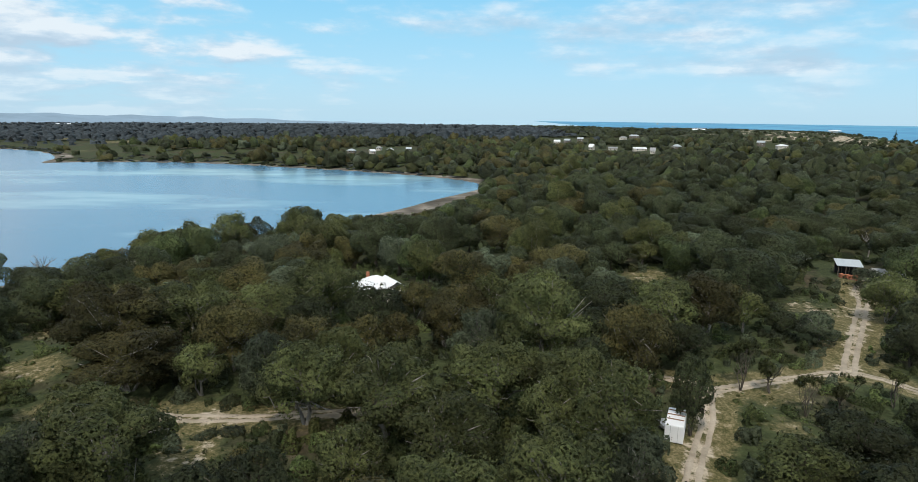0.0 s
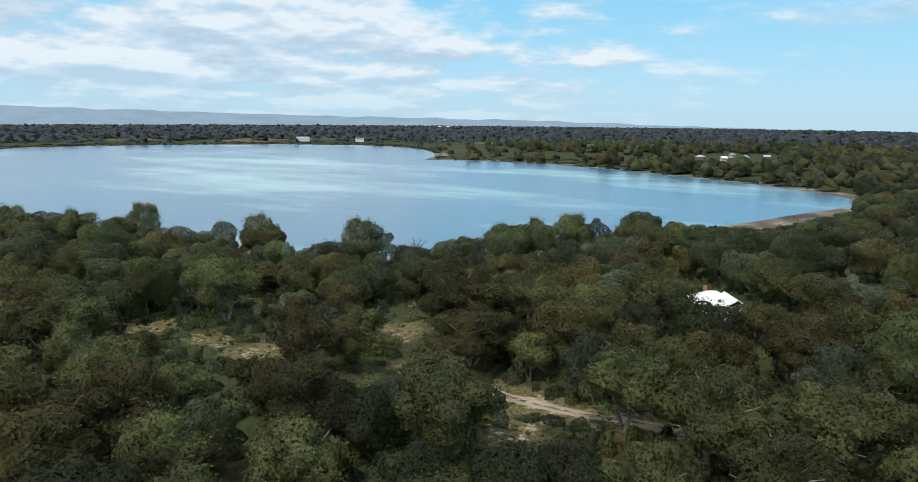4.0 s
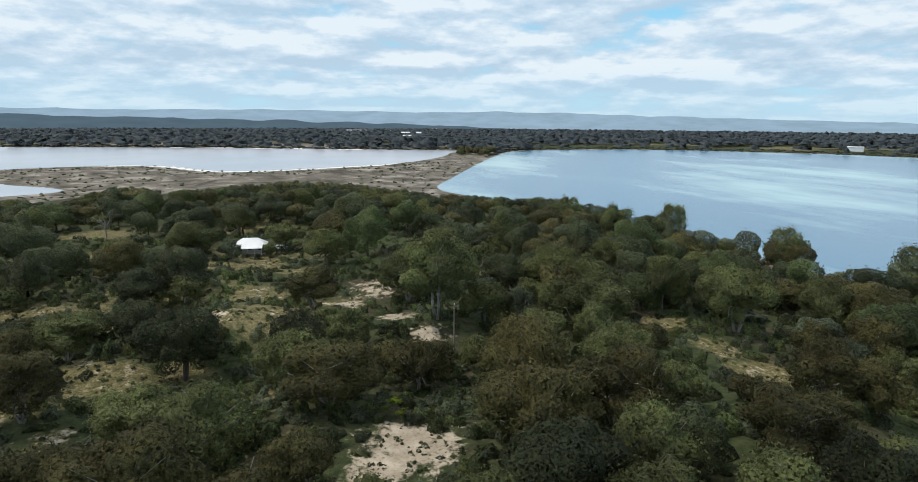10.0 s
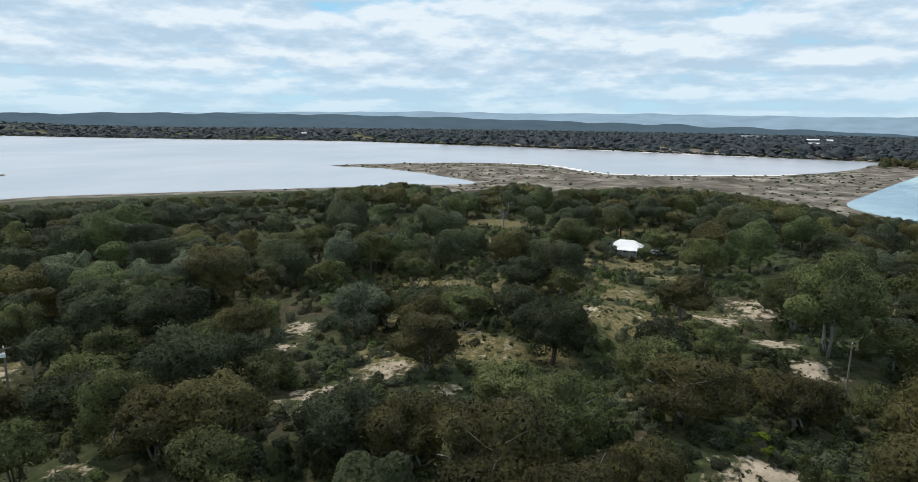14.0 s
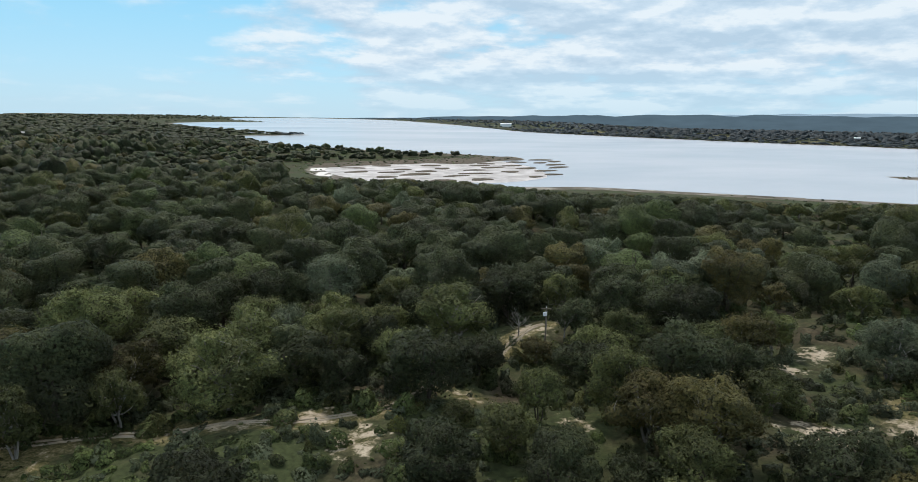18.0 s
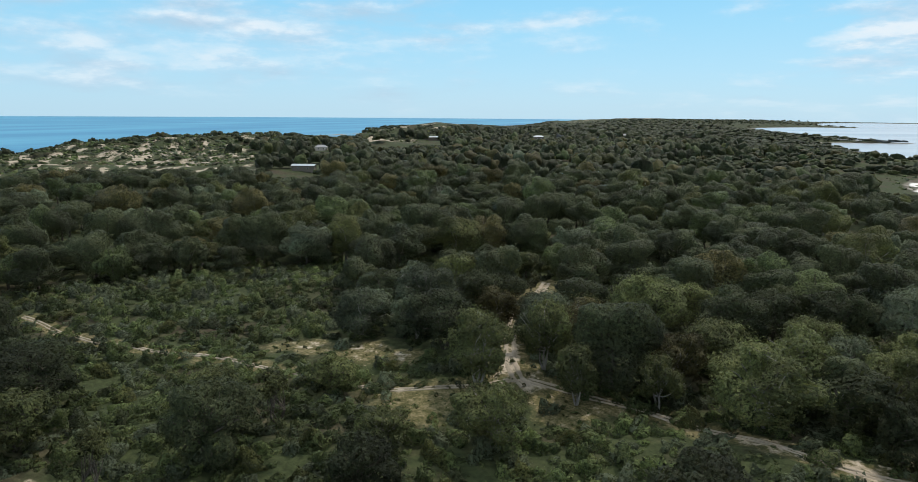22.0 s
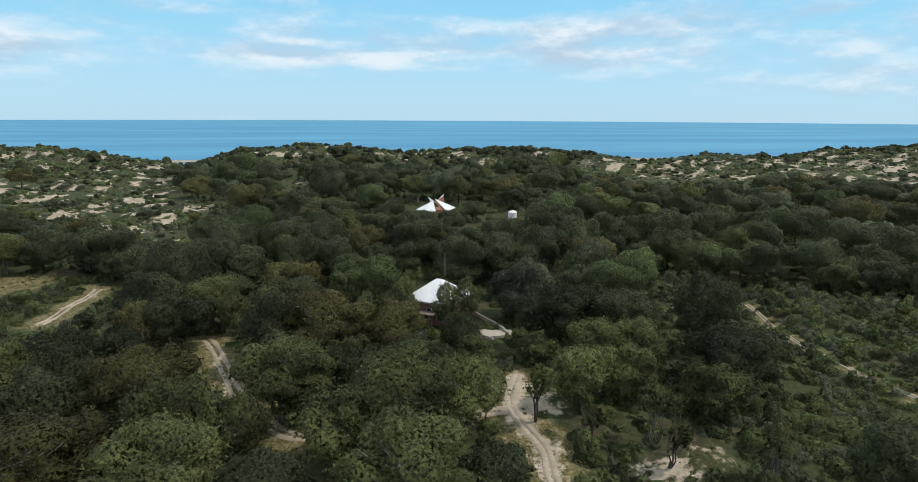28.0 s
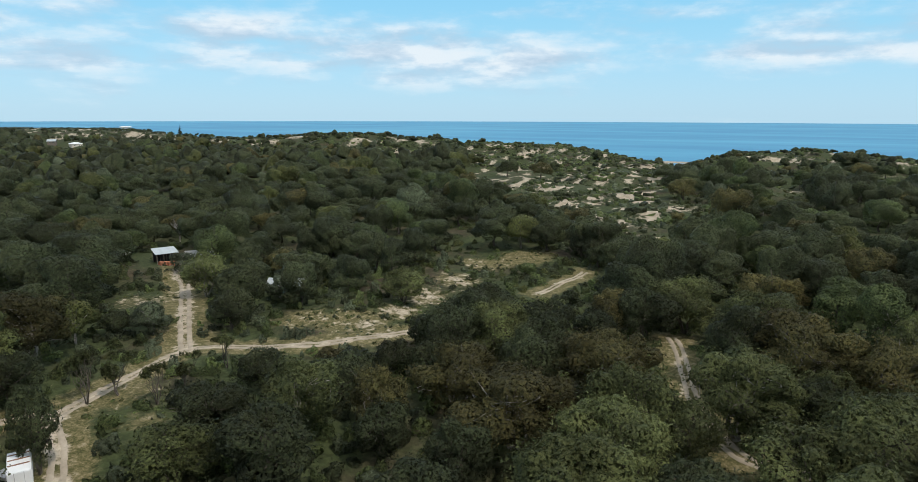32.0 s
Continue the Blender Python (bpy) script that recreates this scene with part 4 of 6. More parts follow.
def open_here(x, y):
    """0 in closed wood, 1 on tracks and bare clearings."""
    o = np.zeros(np.shape(x))
    for cx, cy, w, s, g in OPEN:
        o = np.maximum(o, np.exp(-((x - cx) ** 2 + (y - cy) ** 2) / (w * w)))
    for k, pts in LINES.items():
        faint = k in ("north_track", "heath_track")            # half grown over
        o = np.maximum(o, (line_distance(x, y, pts) < TRACK_WIDTH[k] * 0.5 + (0.2 if faint else 1.2)) * (0.34 if faint else 1.0))
    return o


BUILT = [(*polar(7.6, 152), 8), (*polar(-20.4, 82), 3.5), (*polar(-32.1, 200), 7), (*polar(93.1, 207), 9), (*polar(-96.9, 120), 6.5), (*polar(-96.4, 250), 6),
         (*polar(-103.5, 240), 2), (*polar(-41.3, 186), 5), (*polar(-99.5, 122), 6), (*polar(-101.6, 108), 4)]


def clear_of(x, y, R):
    return all((x - a) ** 2 + (y - b) ** 2 > (c + R * 0.6) ** 2 for a, b, c in BUILT)


def scatter(r0, r1, step, seed):
    """Loose grid of places in a ring of land."""
    g = np.random.default_rng(seed)
    n = int(2 * r1 / step) + 1
    u = (np.arange(n) - n / 2) * step
    x, y = np.meshgrid(u, u)
    x, y = (x + g.uniform(-0.45, 0.45, x.shape) * step).ravel(), (y + g.uniform(-0.45, 0.45, y.shape) * step).ravel()
    r = np.hypot(x, y)
    k = (r >= r0) & (r < r1)
    return x[k], y[k]


def kind_at(x, y, g):
    """The mix of trees changes from stand to stand; extra dark ones off the lake side stand for cloud shade."""
    a = math.atan2(-x, y)
    u = g.uniform() + 0.22 * (math.sin(x * 0.11 + 1.3) * math.sin(y * 0.09) + 0.6 * math.sin(x * 0.06 - y * 0.07))
    if math.sin(a) > -0.2 and math.cos(a) > -0.6:
        seq = (("bronze", 0.30), ("olive", 0.62), ("dark", 0.76), ("grey", 0.86), ("green", 2))
    else:
        seq = (("bronze", 0.08), ("olive", 0.24), ("dark", 0.78), ("grey", 0.86), ("green", 2))
    return next(k for k, lim in seq if u < lim)


# closed wood round the middle
cand = np.c_[scatter(46, 124, 5.0, 11)]
rng.shuffle(cand)
op = open_here(cand[:, 0], cand[:, 1])
scrubby = waves(cand[:, 0], cand[:, 1], 34, 55)
made = 0
for (x, y), o, sc in zip(cand, op, scrubby):
    if made >= 205:
        break
    az = math.degrees(math.atan2(-x, y))
    low_heath = max(smooth(-112, -118, az) * smooth(-152, -146, az), 0.8 * smooth(70, 78, az) * smooth(134, 126, az) * (math.hypot(x, y) < 108), 0.97 * (abs(az) > 150) * (math.hypot(x, y) < (91 if -172 < az < 0 else 83)))   # heath without tall trees
    if o > 0.3 or sc > 0.75 or rng.uniform() < 0.96 * low_heath:
        continue
    R = rng.uniform(3.4, 7.6)
    h = 3.4 + R * rng.uniform(1.05, 1.4)
    if any((x - a) ** 2 + (y - b) ** 2 < (0.70 * (R + c)) ** 2 for a, b, c in stand) or not clear_of(x, y, R):
        continue
    lim = fits(x, y, h, R)
    if lim < 3.5:
        continue
    h = min(h, lim)
    R = min(R, h * 0.68)
    put_tree(kind_at(x, y, rng), x, y, h, R, rng)
    stand.append((x, y, R))
    made += 1

# ---- the wider woods, joined ----
def template_set(leaves, size, seed, billow, limbs=3, low=0.04):
    out = {}
    for q, kind in enumerate(("olive", "bronze", "green", "grey", "dark")):
        leaf, bark, form, st, dense = KINDS[kind]
        form = (form[0] - low, form[1] + 0.5 * low)
        for v in range(3):
            wood, fol = tree_shape(seed + q * 7 + v, leaves=leaves, size=size, shape=form, stems=1, clumps=8, sides=3, limbs=limbs, billow=billow, round_by=0.12)
            out.setdefault(kind, []).append((wood, fol, leaf))
    return out


class Woods:
    """Collects many plants as one mesh."""

    def __init__(self):
        self.V, self.F, self.M, self.N, self.n = [], [], [], [], 0

    def add(self, shape, m, x, y, z, sx, sz, turn):
        v, f = shape[:2]
        nor = shape[2] if len(shape) > 2 else unit(v * (1, 1, 0) + (0, 0.01, 0))
        c, s = math.cos(turn), math.sin(turn)
        w = np.empty_like(v)
        w[:, 0] = (v[:, 0] * c - v[:, 1] * s) * sx + x
        w[:, 1] = (v[:, 0] * s + v[:, 1] * c) * sx + y
        w[:, 2] = v[:, 2] * sz + z
        self.N.append(np.c_[nor[:, 0] * c - nor[:, 1] * s, nor[:, 0] * s + nor[:, 1] * c, nor[:, 2]])
        self.V.append(w)
        self.F.append(f + self.n)
        self.M.append(np.full(len(f), m))
        self.n += len(v)

    def make(self, name, label, category, far=False):
        me = mesh_of(name, np.concatenate(self.V), np.concatenate(self.F), (LEAF_FAR if far else LEAF) + [BARK, PALE_BARK], np.concatenate(self.M), shade=True, normals=np.concatenate(self.N))
        return tagged(new(name, me), label, category, kind="stuff")


def plant(name, label, r0, r1, step, temps, seed, hs, trunks=True, crowd=True, density=1.0, far=False):
    g = np.random.default_rng(seed)
    x, y = scatter(r0, r1, step, seed)
    z, dl, dc, r = ground(x, y, True)
    o = open_here(x, y) if r0 < 300 else np.zeros(x.shape)
    thin = waves(x, y, 90, 61)
    field = waves(x, y, 260, 41) + 0.4 * waves(x, y, 90, 42)
    bare = blown(x, y) if r0 < 900 else thin * 0
    sandy = waves(x, y, 70, 31) + 0.6 * waves(x, y, 26, 32)
    face = dune_face(x, y) if r0 < 900 else thin * 0
    woods, count = Woods(), 0
    for k in range(len(x)):
        if dl[k] < 9 or dc[k] < 45 or o[k] > 0.3 or g.uniform() > density:
            continue
        if -800 < x[k] < -330 and -420 < y[k] < 330 and dl[k] < 140 and (x[k] < -400 or dl[k] < 50):
            continue                                    # open flats between the lakes
        if y[k] < -430 and x[k] > -420 and dl[k] < 40 and y[k] > -900:
            continue                                    # marsh
        dune = dc[k] < 330
        R = g.uniform(4.4, 8.4) * (0.7 if dune and r[k] < 1200 else 1)
        h = (3.0 + R * g.uniform(1.0, 1.55)) * hs * g.uniform(0.72, 1.22) * (0.7 if dune else 1)
        if y[k] < -430 and dl[k] < 170:
            h, R = h * 0.5, R * 0.8
        if far:
            R, h = R * 1.9, h * 0.85
        if face[k] > 0.4 and g.uniform() < 0.93:
            continue
        if bare[k] > 0.3:
            if g.uniform() < 0.6:
                continue
            R, h = R * 0.5, h * 0.42
        if dune and sandy[k] > 0.35 and g.uniform() < 0.93:
            continue
        if thin[k] > 1.1 or (far and dl[k] > 25 and field[k] > 0.55 and (y[k] > 600 or x[k] < -700)):
            continue
        if r[k] < 260:
            az = math.degrees(math.atan2(-x[k], y[k]))
            gap = 0.95 * smooth(-112, -117, az) * smooth(-152, -147, az) * (r[k] < 165)
            gap = max(gap, 0.93 * (abs(az) > 152) * (r[k] < (93 if -172 < az < 0 else 83)), 0.7 * smooth(70, 78, az) * smooth(132, 124, az) * (r[k] < 108), 0.42 * smooth(76, 84, az) * smooth(132, 124, az), 0.35 * smooth(38, 46, az) * smooth(62, 54, az) * (r[k] < 140))
            gap = max(gap, 0.5 * smooth(-24, -30, az) * smooth(-66, -58, az) * (r[k] < 190))
            if g.uniform() < gap:
                continue
        if dl[k] < 110 and x[k] < -150 and y[k] > 380 and g.uniform() < 0.8:
            continue                                    # reeds and meadow on the far shore
        if r[k] < 330 and not clear_of(x[k], y[k], R):
            continue
        if crowd and r[k] < 150 and any((x[k] - a) ** 2 + (y[k] - b) ** 2 < (0.66 * (R + c)) ** 2 for a, b, c in stand):
            continue
        if r[k] < 480 or (r[k] < 1100 and (x[k] > 0 or y[k] > 600)):
            lim = fits(x[k], y[k], h, R, 0.3, z[k])
            if lim < 2.5:
                continue
            R, h = min(R, lim * 0.7), min(h, lim)
        if x[k] > 60 and 200 < r[k] < 1300:
            az = math.degrees(math.atan2(-x[k], y[k]))
            if -164 < az < -19:
                cap = H - z[k] - r[k] * math.tan(radians(np.interp(az, SKY_AZ, SKY_EL) - mounds(az)))
                if cap < 1.6:
                    continue
                h = min(h, cap)
                R = min(R, h * 1.0)
        if r[k] > 1000:
            az = math.degrees(math.atan2(-x[k], y[k]))
            cap = H - z[k] - r[k] * math.tan(radians(np.interp(az, (-180, -175, -172.5, -170.4, -167.8, -166.9, -164.9, -163, -160, -150, -60, -30, 0, 130, 150, 180), (0.36, 0.4, 0.4, 0.7, 0.9, 0.65, 1.0, 1.15, 1.0, 1.2, 1.2, 1.0, 0.8, 0.8, 0.3, 0.35))))
            if cap < h * 0.35:
                continue
            h = min(h, cap)
        # past 150 m more dark trees, their colour standing in for cloud shade
        kind = "dark" if r[k] > 150 and g.uniform() < 0.34 else kind_at(x[k], y[k], g)
        wood, fol, leaf = temps[kind][g.integers(3)]
        if not trunks:
            z[k], h = z[k] - 0.42 * h, h * 1.42           # only the crowns show so far off
        turn = g.uniform(0, 6.28)
        # tone 7, with haze in its colour, goes on most of the farthest trees
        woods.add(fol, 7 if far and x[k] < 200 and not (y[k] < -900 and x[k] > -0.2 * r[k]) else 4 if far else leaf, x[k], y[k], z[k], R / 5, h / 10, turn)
        if trunks:
            woods.add(wood, len(LEAF) + (1 if kind == "olive" else 0), x[k], y[k], z[k], R / 5, h / 10, turn)
        count += 1
    ob = woods.make(name, label, "trees", r0 >= 380)
    print(name, count, len(ob.data.polygons))
    return ob


plant("woodland", "mixed coastal woodland of olive, bronze and grey-green trees", 50, 190, 9.4, template_set(430, 0.32, 300, (24, 22, 10, 2.4, (0.20, 0.36)), limbs=4), 71, 0.95)
plant("woodland_beyond", "closed woodland canopy running down to the lakes", 190, 380, 12.2, template_set(60, 0.5, 400, (20, 17, 7, 2.1, (0.22, 0.38)), limbs=1), 72, 0.95)
plant("far_woods", "distant dark woodland with rounded crowns", 380, 900, 13.6, template_set(0, 1, 500, (13, 11, 5, 1.8, (0.24, 0.42)), limbs=1), 73, 0.95, trunks=False, crowd=False)
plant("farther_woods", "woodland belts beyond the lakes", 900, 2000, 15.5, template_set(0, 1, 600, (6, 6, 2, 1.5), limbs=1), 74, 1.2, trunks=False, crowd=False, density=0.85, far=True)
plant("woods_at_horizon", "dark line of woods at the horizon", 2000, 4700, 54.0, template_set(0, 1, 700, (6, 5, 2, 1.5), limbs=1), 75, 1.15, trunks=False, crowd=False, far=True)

# undergrowth
BUSH = [bush_shape(800 + k) for k in range(6)]
BUSH_MESH = [mesh_of("shrub", *BUSH[k % 6][:2], [LEAF[m]], shade=True, normals=BUSH[k % 6][2]) for k, m in enumerate((2, 3, 4, 6, 0, 6, 3, 2))]
rng = np.random.default_rng(15)
cand = np.c_[scatter(52, 175, 3.4, 17)]
rng.shuffle(cand)
op = open_here(cand[:, 0], cand[:, 1])
heath = waves(cand[:, 0], cand[:, 1], 25, 57)
LOW = [bush_shape(820 + k, leaves=20, size=0.24, billow=(5, 8, 3, 1.7)) for k in range(6)]
TUFT = [bush_shape(840 + k, leaves=14, size=0.3, billow=(3, 6, 2, 1.6)) for k in range(4)]
bushes, single = Woods(), 0
cz, cdl, cdc, cr = ground(cand[:, 0], cand[:, 1], True)
for (x, y), o, he, z, d in zip(cand, op, heath, cz, cdl):
    if d < 6 or o > rng.uniform(0.15, 0.9) or rng.uniform() < 0.06:
        continue
    R = rng.uniform(1.0, 2.6)
    h = R * rng.uniform(0.9, 1.5)
    if not clear_of(x, y, R * 0.5):
        continue
    if fits(x, y, h, R, 0.0, z) < h * 0.8:
        if rng.uniform() < 0.75:
            continue
        R, h = R * 0.4, h * 0.35
    k = int(rng.integers(8))
    turn = rng.uniform(0, 6.28)
    if single < 300 and math.hypot(x, y) < 105 and o > 0.05:
        b = new("shrub", BUSH_MESH[k])
        b.matrix_world = pose(x, y, z - 0.1, 0, 0, math.degrees(turn)) @ Matrix.Diagonal((R / 1.5, R / 1.5, h / 1.8, 1))
        tagged(b, "low coastal shrub on sandy ground", "shrub", "shrubs in the open ground")
        single += 1
    else:
        bushes.add((BUSH if math.hypot(x, y) < 88 else LOW)[k % 6], (2, 3, 4, 6, 0, 6, 3, 2)[k], x, y, z - 0.1, R / 1.5, h / 1.8, turn)
# shrubs round the farmhouse and its paddock
fx, fy = scatter(175, 262, 5.2, 41)
fz, fdl, fdc, fr = ground(fx, fy, True)
fo = open_here(fx, fy)
for k in range(len(fx)):
    a = math.degrees(math.atan2(-fx[k], fy[k]))
    if not 62 < a < 132 or fdl[k] < 8 or fo[k] > 0.6 or not clear_of(fx[k], fy[k], 0.5) or rng.uniform() < 0.25:
        continue
    R = rng.uniform(1.2, 2.8)
    bushes.add(LOW[int(rng.integers(6))], int(rng.choice((2, 3, 4, 6))), fx[k], fy[k], fz[k] - 0.2, R / 1.5, R * rng.uniform(0.7, 1.2) / 1.8, rng.uniform(0, 6.28))
# understorey under the farther trees
ux, uy = scatter(150, 330, 5.6, 43)
uz, udl, udc, ur = ground(ux, uy, True)
uo, uface = open_here(ux, uy), dune_face(ux, uy)
FLOOR = [bush_shape(860 + k, leaves=5, size=0.4, billow=(4, 6, 3, 1.7)) for k in range(5)]
for k in range(len(ux)):
    if udl[k] < 8 or uo[k] > 0.45 or uface[k] > 0.4 or not clear_of(ux[k], uy[k], 1.5) or (ux[k] < -330 and udl[k] < 120) or rng.uniform() < 0.1:
        continue
    R = rng.uniform(1.6, 3.6)
    h = R * rng.uniform(0.6, 1.0)
    if fits(ux[k], uy[k], h, R, 0.0, uz[k]) < h * 0.8:
        R, h = R * 0.5, h * 0.4
    bushes.add(FLOOR[int(rng.integers(5))], int(rng.choice((2, 3, 4, 4, 6, 0))), ux[k], uy[k], uz[k] - 0.3, R / 1.5, h / 1.8, rng.uniform(0, 6.28))
# closed heath: low, wind-trimmed and continuous
hx, hy = scatter(58, 172, 2.5, 29)
hz, hdl, hdc, hr = ground(hx, hy, True)
ho = open_here(hx, hy)
haz = np.degrees(np.arctan2(-hx, hy))
for k in range(len(hx)):
    a = haz[k]
    heathy = (-152 < a < -111) or (70 < a < 134 and hr[k] < 110) or (-180 < a < -152 and hr[k] < 96) or (150 < a and hr[k] < 98)
    if not heathy or ho[k] > 0.35 or rng.uniform() < 0.12:
        continue
    R = rng.uniform(1.0, 2.5)
    mat = int(rng.choice((2, 6, 6, 6, 3) if a < 0 else (3, 3, 3, 6, 2)))
    bushes.add(LOW[int(rng.integers(6))], mat, hx[k], hy[k], hz[k] - 0.2, R / 1.5, R * rng.uniform(0.6, 1.1) / 1.8, rng.uniform(0, 6.28))
# tufts of dry grass and seedlings in the clearings
spots = np.array([(cx + w * 1.15 * d * math.cos(a), cy + w * 1.15 * d * math.sin(a)) for cx, cy, w, s_, g_ in OPEN if math.hypot(cx, cy) < 235
                  for a, d in zip(rng.uniform(0, 6.28, int(w * w * 0.95 * (0.5 + g_))), rng.uniform(size=int(w * w * 0.95 * (0.5 + g_))) ** 0.5)])
worn = np.minimum.reduce([line_distance(spots[:, 0], spots[:, 1], LINES[n]) - TRACK_WIDTH[n] * 0.5 for n in ("house_drive", "lake_track", "south_track", "shed_track")])
for (x, y), z, d in zip(spots, ground(spots[:, 0], spots[:, 1]), worn):
    if d > 0 and clear_of(x, y, 0.3):
        R = 0.28 + 0.75 * rng.uniform() ** 2.5
        bushes.add(TUFT[int(rng.integers(4))], int(rng.choice((0, 3, 6, 8))), x, y, z - 0.05, R / 1.5, R * rng.uniform(0.6, 1.0) / 1.8, rng.uniform(0, 6.28))
# tussocks on the bare sand below the pole
tx, ty = at(79.0, -28.5)
for k in range(26):
    a, d = rng.uniform(0, 6.28), 6.5 * rng.uniform() ** 0.5
    x, y, R = tx + d * math.cos(a), ty + d * math.sin(a), rng.uniform(0.25, 0.55)
    b = new("shrub", BUSH_MESH[int(rng.integers(8))])
    b.matrix_world = pose(x, y, gz(x, y) - 0.05, 0, 0, rng.uniform(0, 360)) @ Matrix.Diagonal((R / 1.5, R / 1.5, R / 1.8, 1))
    tagged(b, "small grey-green tussock on bare sand", "shrub", "tussocks on the sand")
ob = bushes.make("undergrowth", "dense low coastal scrub between the trees", "scrub")
print("bushes", single, len(ob.data.polygons))

# scrub on the dunes and on the flats between the lakes
rng = np.random.default_rng(19)
SMALL = [bush_shape(850 + k, leaves=0, billow=(4, 7, 2, 1.6)) for k in range(5)]
dune = Woods()
for r0, r1, step, seed in ((180, 700, 6.6, 23), (380, 1000, 14.0, 24), (210, 690, 4.1, 25)):
    x, y = scatter(r0, r1, step, seed)
    z, dl, dc, r = ground(x, y, True)
    sandy = waves(x, y, 70, 31) + 0.6 * waves(x, y, 26, 32)
    bare = blown(x, y)
    face = dune_face(x, y)
    broken = waves(x, y, 19, 91) + 0.6 * waves(x, y, 8, 92)
    for k in range(len(x)):
        if face[k] > 0.4 and broken[k] > (0.15 if az_of(x[k], y[k]) < -100 else 0.35) and rng.uniform() < 0.8:
            continue
        if seed == 25 and face[k] < 0.4:
            continue
        dunes = 30 < dc[k] < 340 or bare[k] > 0.2
        flats = 3 < dl[k] < 70 and ((x[k] < -330 and -420 < y[k] < 400) or (x[k] < -120 and -900 < y[k] <= -420))
        if not (dunes or flats) or (dunes and (sandy[k] > 0.3 or bare[k] > 0.4) and rng.uniform() < 0.2) or (flats and rng.uniform() < 0.72):
            continue
        R = 1.3 + 2.6 * rng.uniform() ** 1.6 * (1.0 if dunes else 0.6)
        if dunes:
            az = math.degrees(math.atan2(-x[k], y[k]))
            R = min(R, (H - z[k] - r[k] * math.tan(radians(np.interp(az, SKY_AZ, SKY_EL) - mounds(az) * 0.7))) / 0.8)
            if R < 0.8:
                continue
        dune.add(SMALL[int(rng.integers(5))], int(rng.choice((2, 3, 4, 6, 6))), x[k], y[k], z[k] - 0.15, R / 1.5, R * 0.8 / 1.8, rng.uniform(0, 6.28))
ob = dune.make("dune_scrub", "low grey-green scrub on dunes and lake flats", "scrub", True)
print("dune", len(ob.data.polygons))

# ---- tracks ----
def rut_strip(line, offset, width, lift, seed):
    """A strip along a line, draped on the ground, with ragged edges."""
    g = np.random.default_rng(seed)
    d = np.gradient(line, axis=0)
    n = np.c_[-d[:, 1], d[:, 0]] / np.hypot(d[:, 0], d[:, 1])[:, None]
    V, F = [], []
    for k, (p, q) in enumerate(zip(line, n)):
        for s, e in ((-1, 0.0), (-0.6, 1.0), (0.6, 1.0), (1, 0.0)):
            w = width * 0.5 * (s + np.sign(s) * g.uniform(-0.3, 0.3))
            x, y = p + q * (offset + w)
            V.append((x, y, gz(x, y) + (lift if e else -0.05)))
    for k in range(len(line) - 1):
        for j in range(3):
            a = k * 4 + j
            F.append((a, a + 1, a + 5, a + 4))
    return np.array(V), np.array(F)


def dense_line(line, step=1.0):
    seg = np.hypot(*np.diff(line, axis=0).T)
    s = np.r_[0, np.cumsum(seg)]
    u = np.linspace(0, s[-1], int(s[-1] / step) + 2)
    return np.c_[np.interp(u, s, line[:, 0]), np.interp(u, s, line[:, 1])]


for q, (name, line) in enumerate(LINES.items()):
    w = TRACK_WIDTH[name]
    t = thing("road_" + name, (0, 0, 0), "pale sandy vehicle track with two worn wheel ruts", "track")
    tagged(t, kind="structure")
    P = dense_line(line)
    side = 0.27 if name != "house_drive" else 0.2
    for s, seed in ((-1, 900 + q), (1, 930 + q)):
        part("wheel_rut", mesh_of("wheel_rut", *rut_strip(P, s * w * side, w * 0.36, 0.10, seed), [TRACK], shade=True), t)


# ---- materials of built things ----
def paint(name, colour, rough=0.6, spec=0.4, vary=0.12, metal=0.0):
    def build(add):
        n = object_noise(add, 0.9, 6, 0.65)
        m = object_noise(add, 9.0, 4, 0.6)
        k = math_node(add, "ADD", math_node(add, "MULTIPLY_ADD", n, vary * 2, 1 - vary), math_node(add, "MULTIPLY_ADD", m, vary, -vary * 0.5))
        return mix_rgb(add, 1.0, colour, add("ShaderNodeCombineColor", {0: k, 1: k, 2: k}).outputs[0], "MULTIPLY"), m, 0.01
    return material(name, build, rough, spec, metal)


def sheet_iron(name, colour):
    """Corrugated roofing with streaks down the slope."""
    def build(add):
        p = add("ShaderNodeTexCoord").outputs["Object"]
        w = add("ShaderNodeTexWave", {"Vector": p, "Scale": 2.2, "Distortion": 0.0}).outputs["Fac"]
        n = object_noise(add, 0.6, 6, 0.7, (1, 0.25, 1))
        return mix_rgb(add, ramp(add, n, [(0.4, grey(0)), (0.75, grey(0.5))]), colour, tuple(c * 0.7 for c in colour)), w, 0.03
    return material(name, build, 0.45, 0.5)


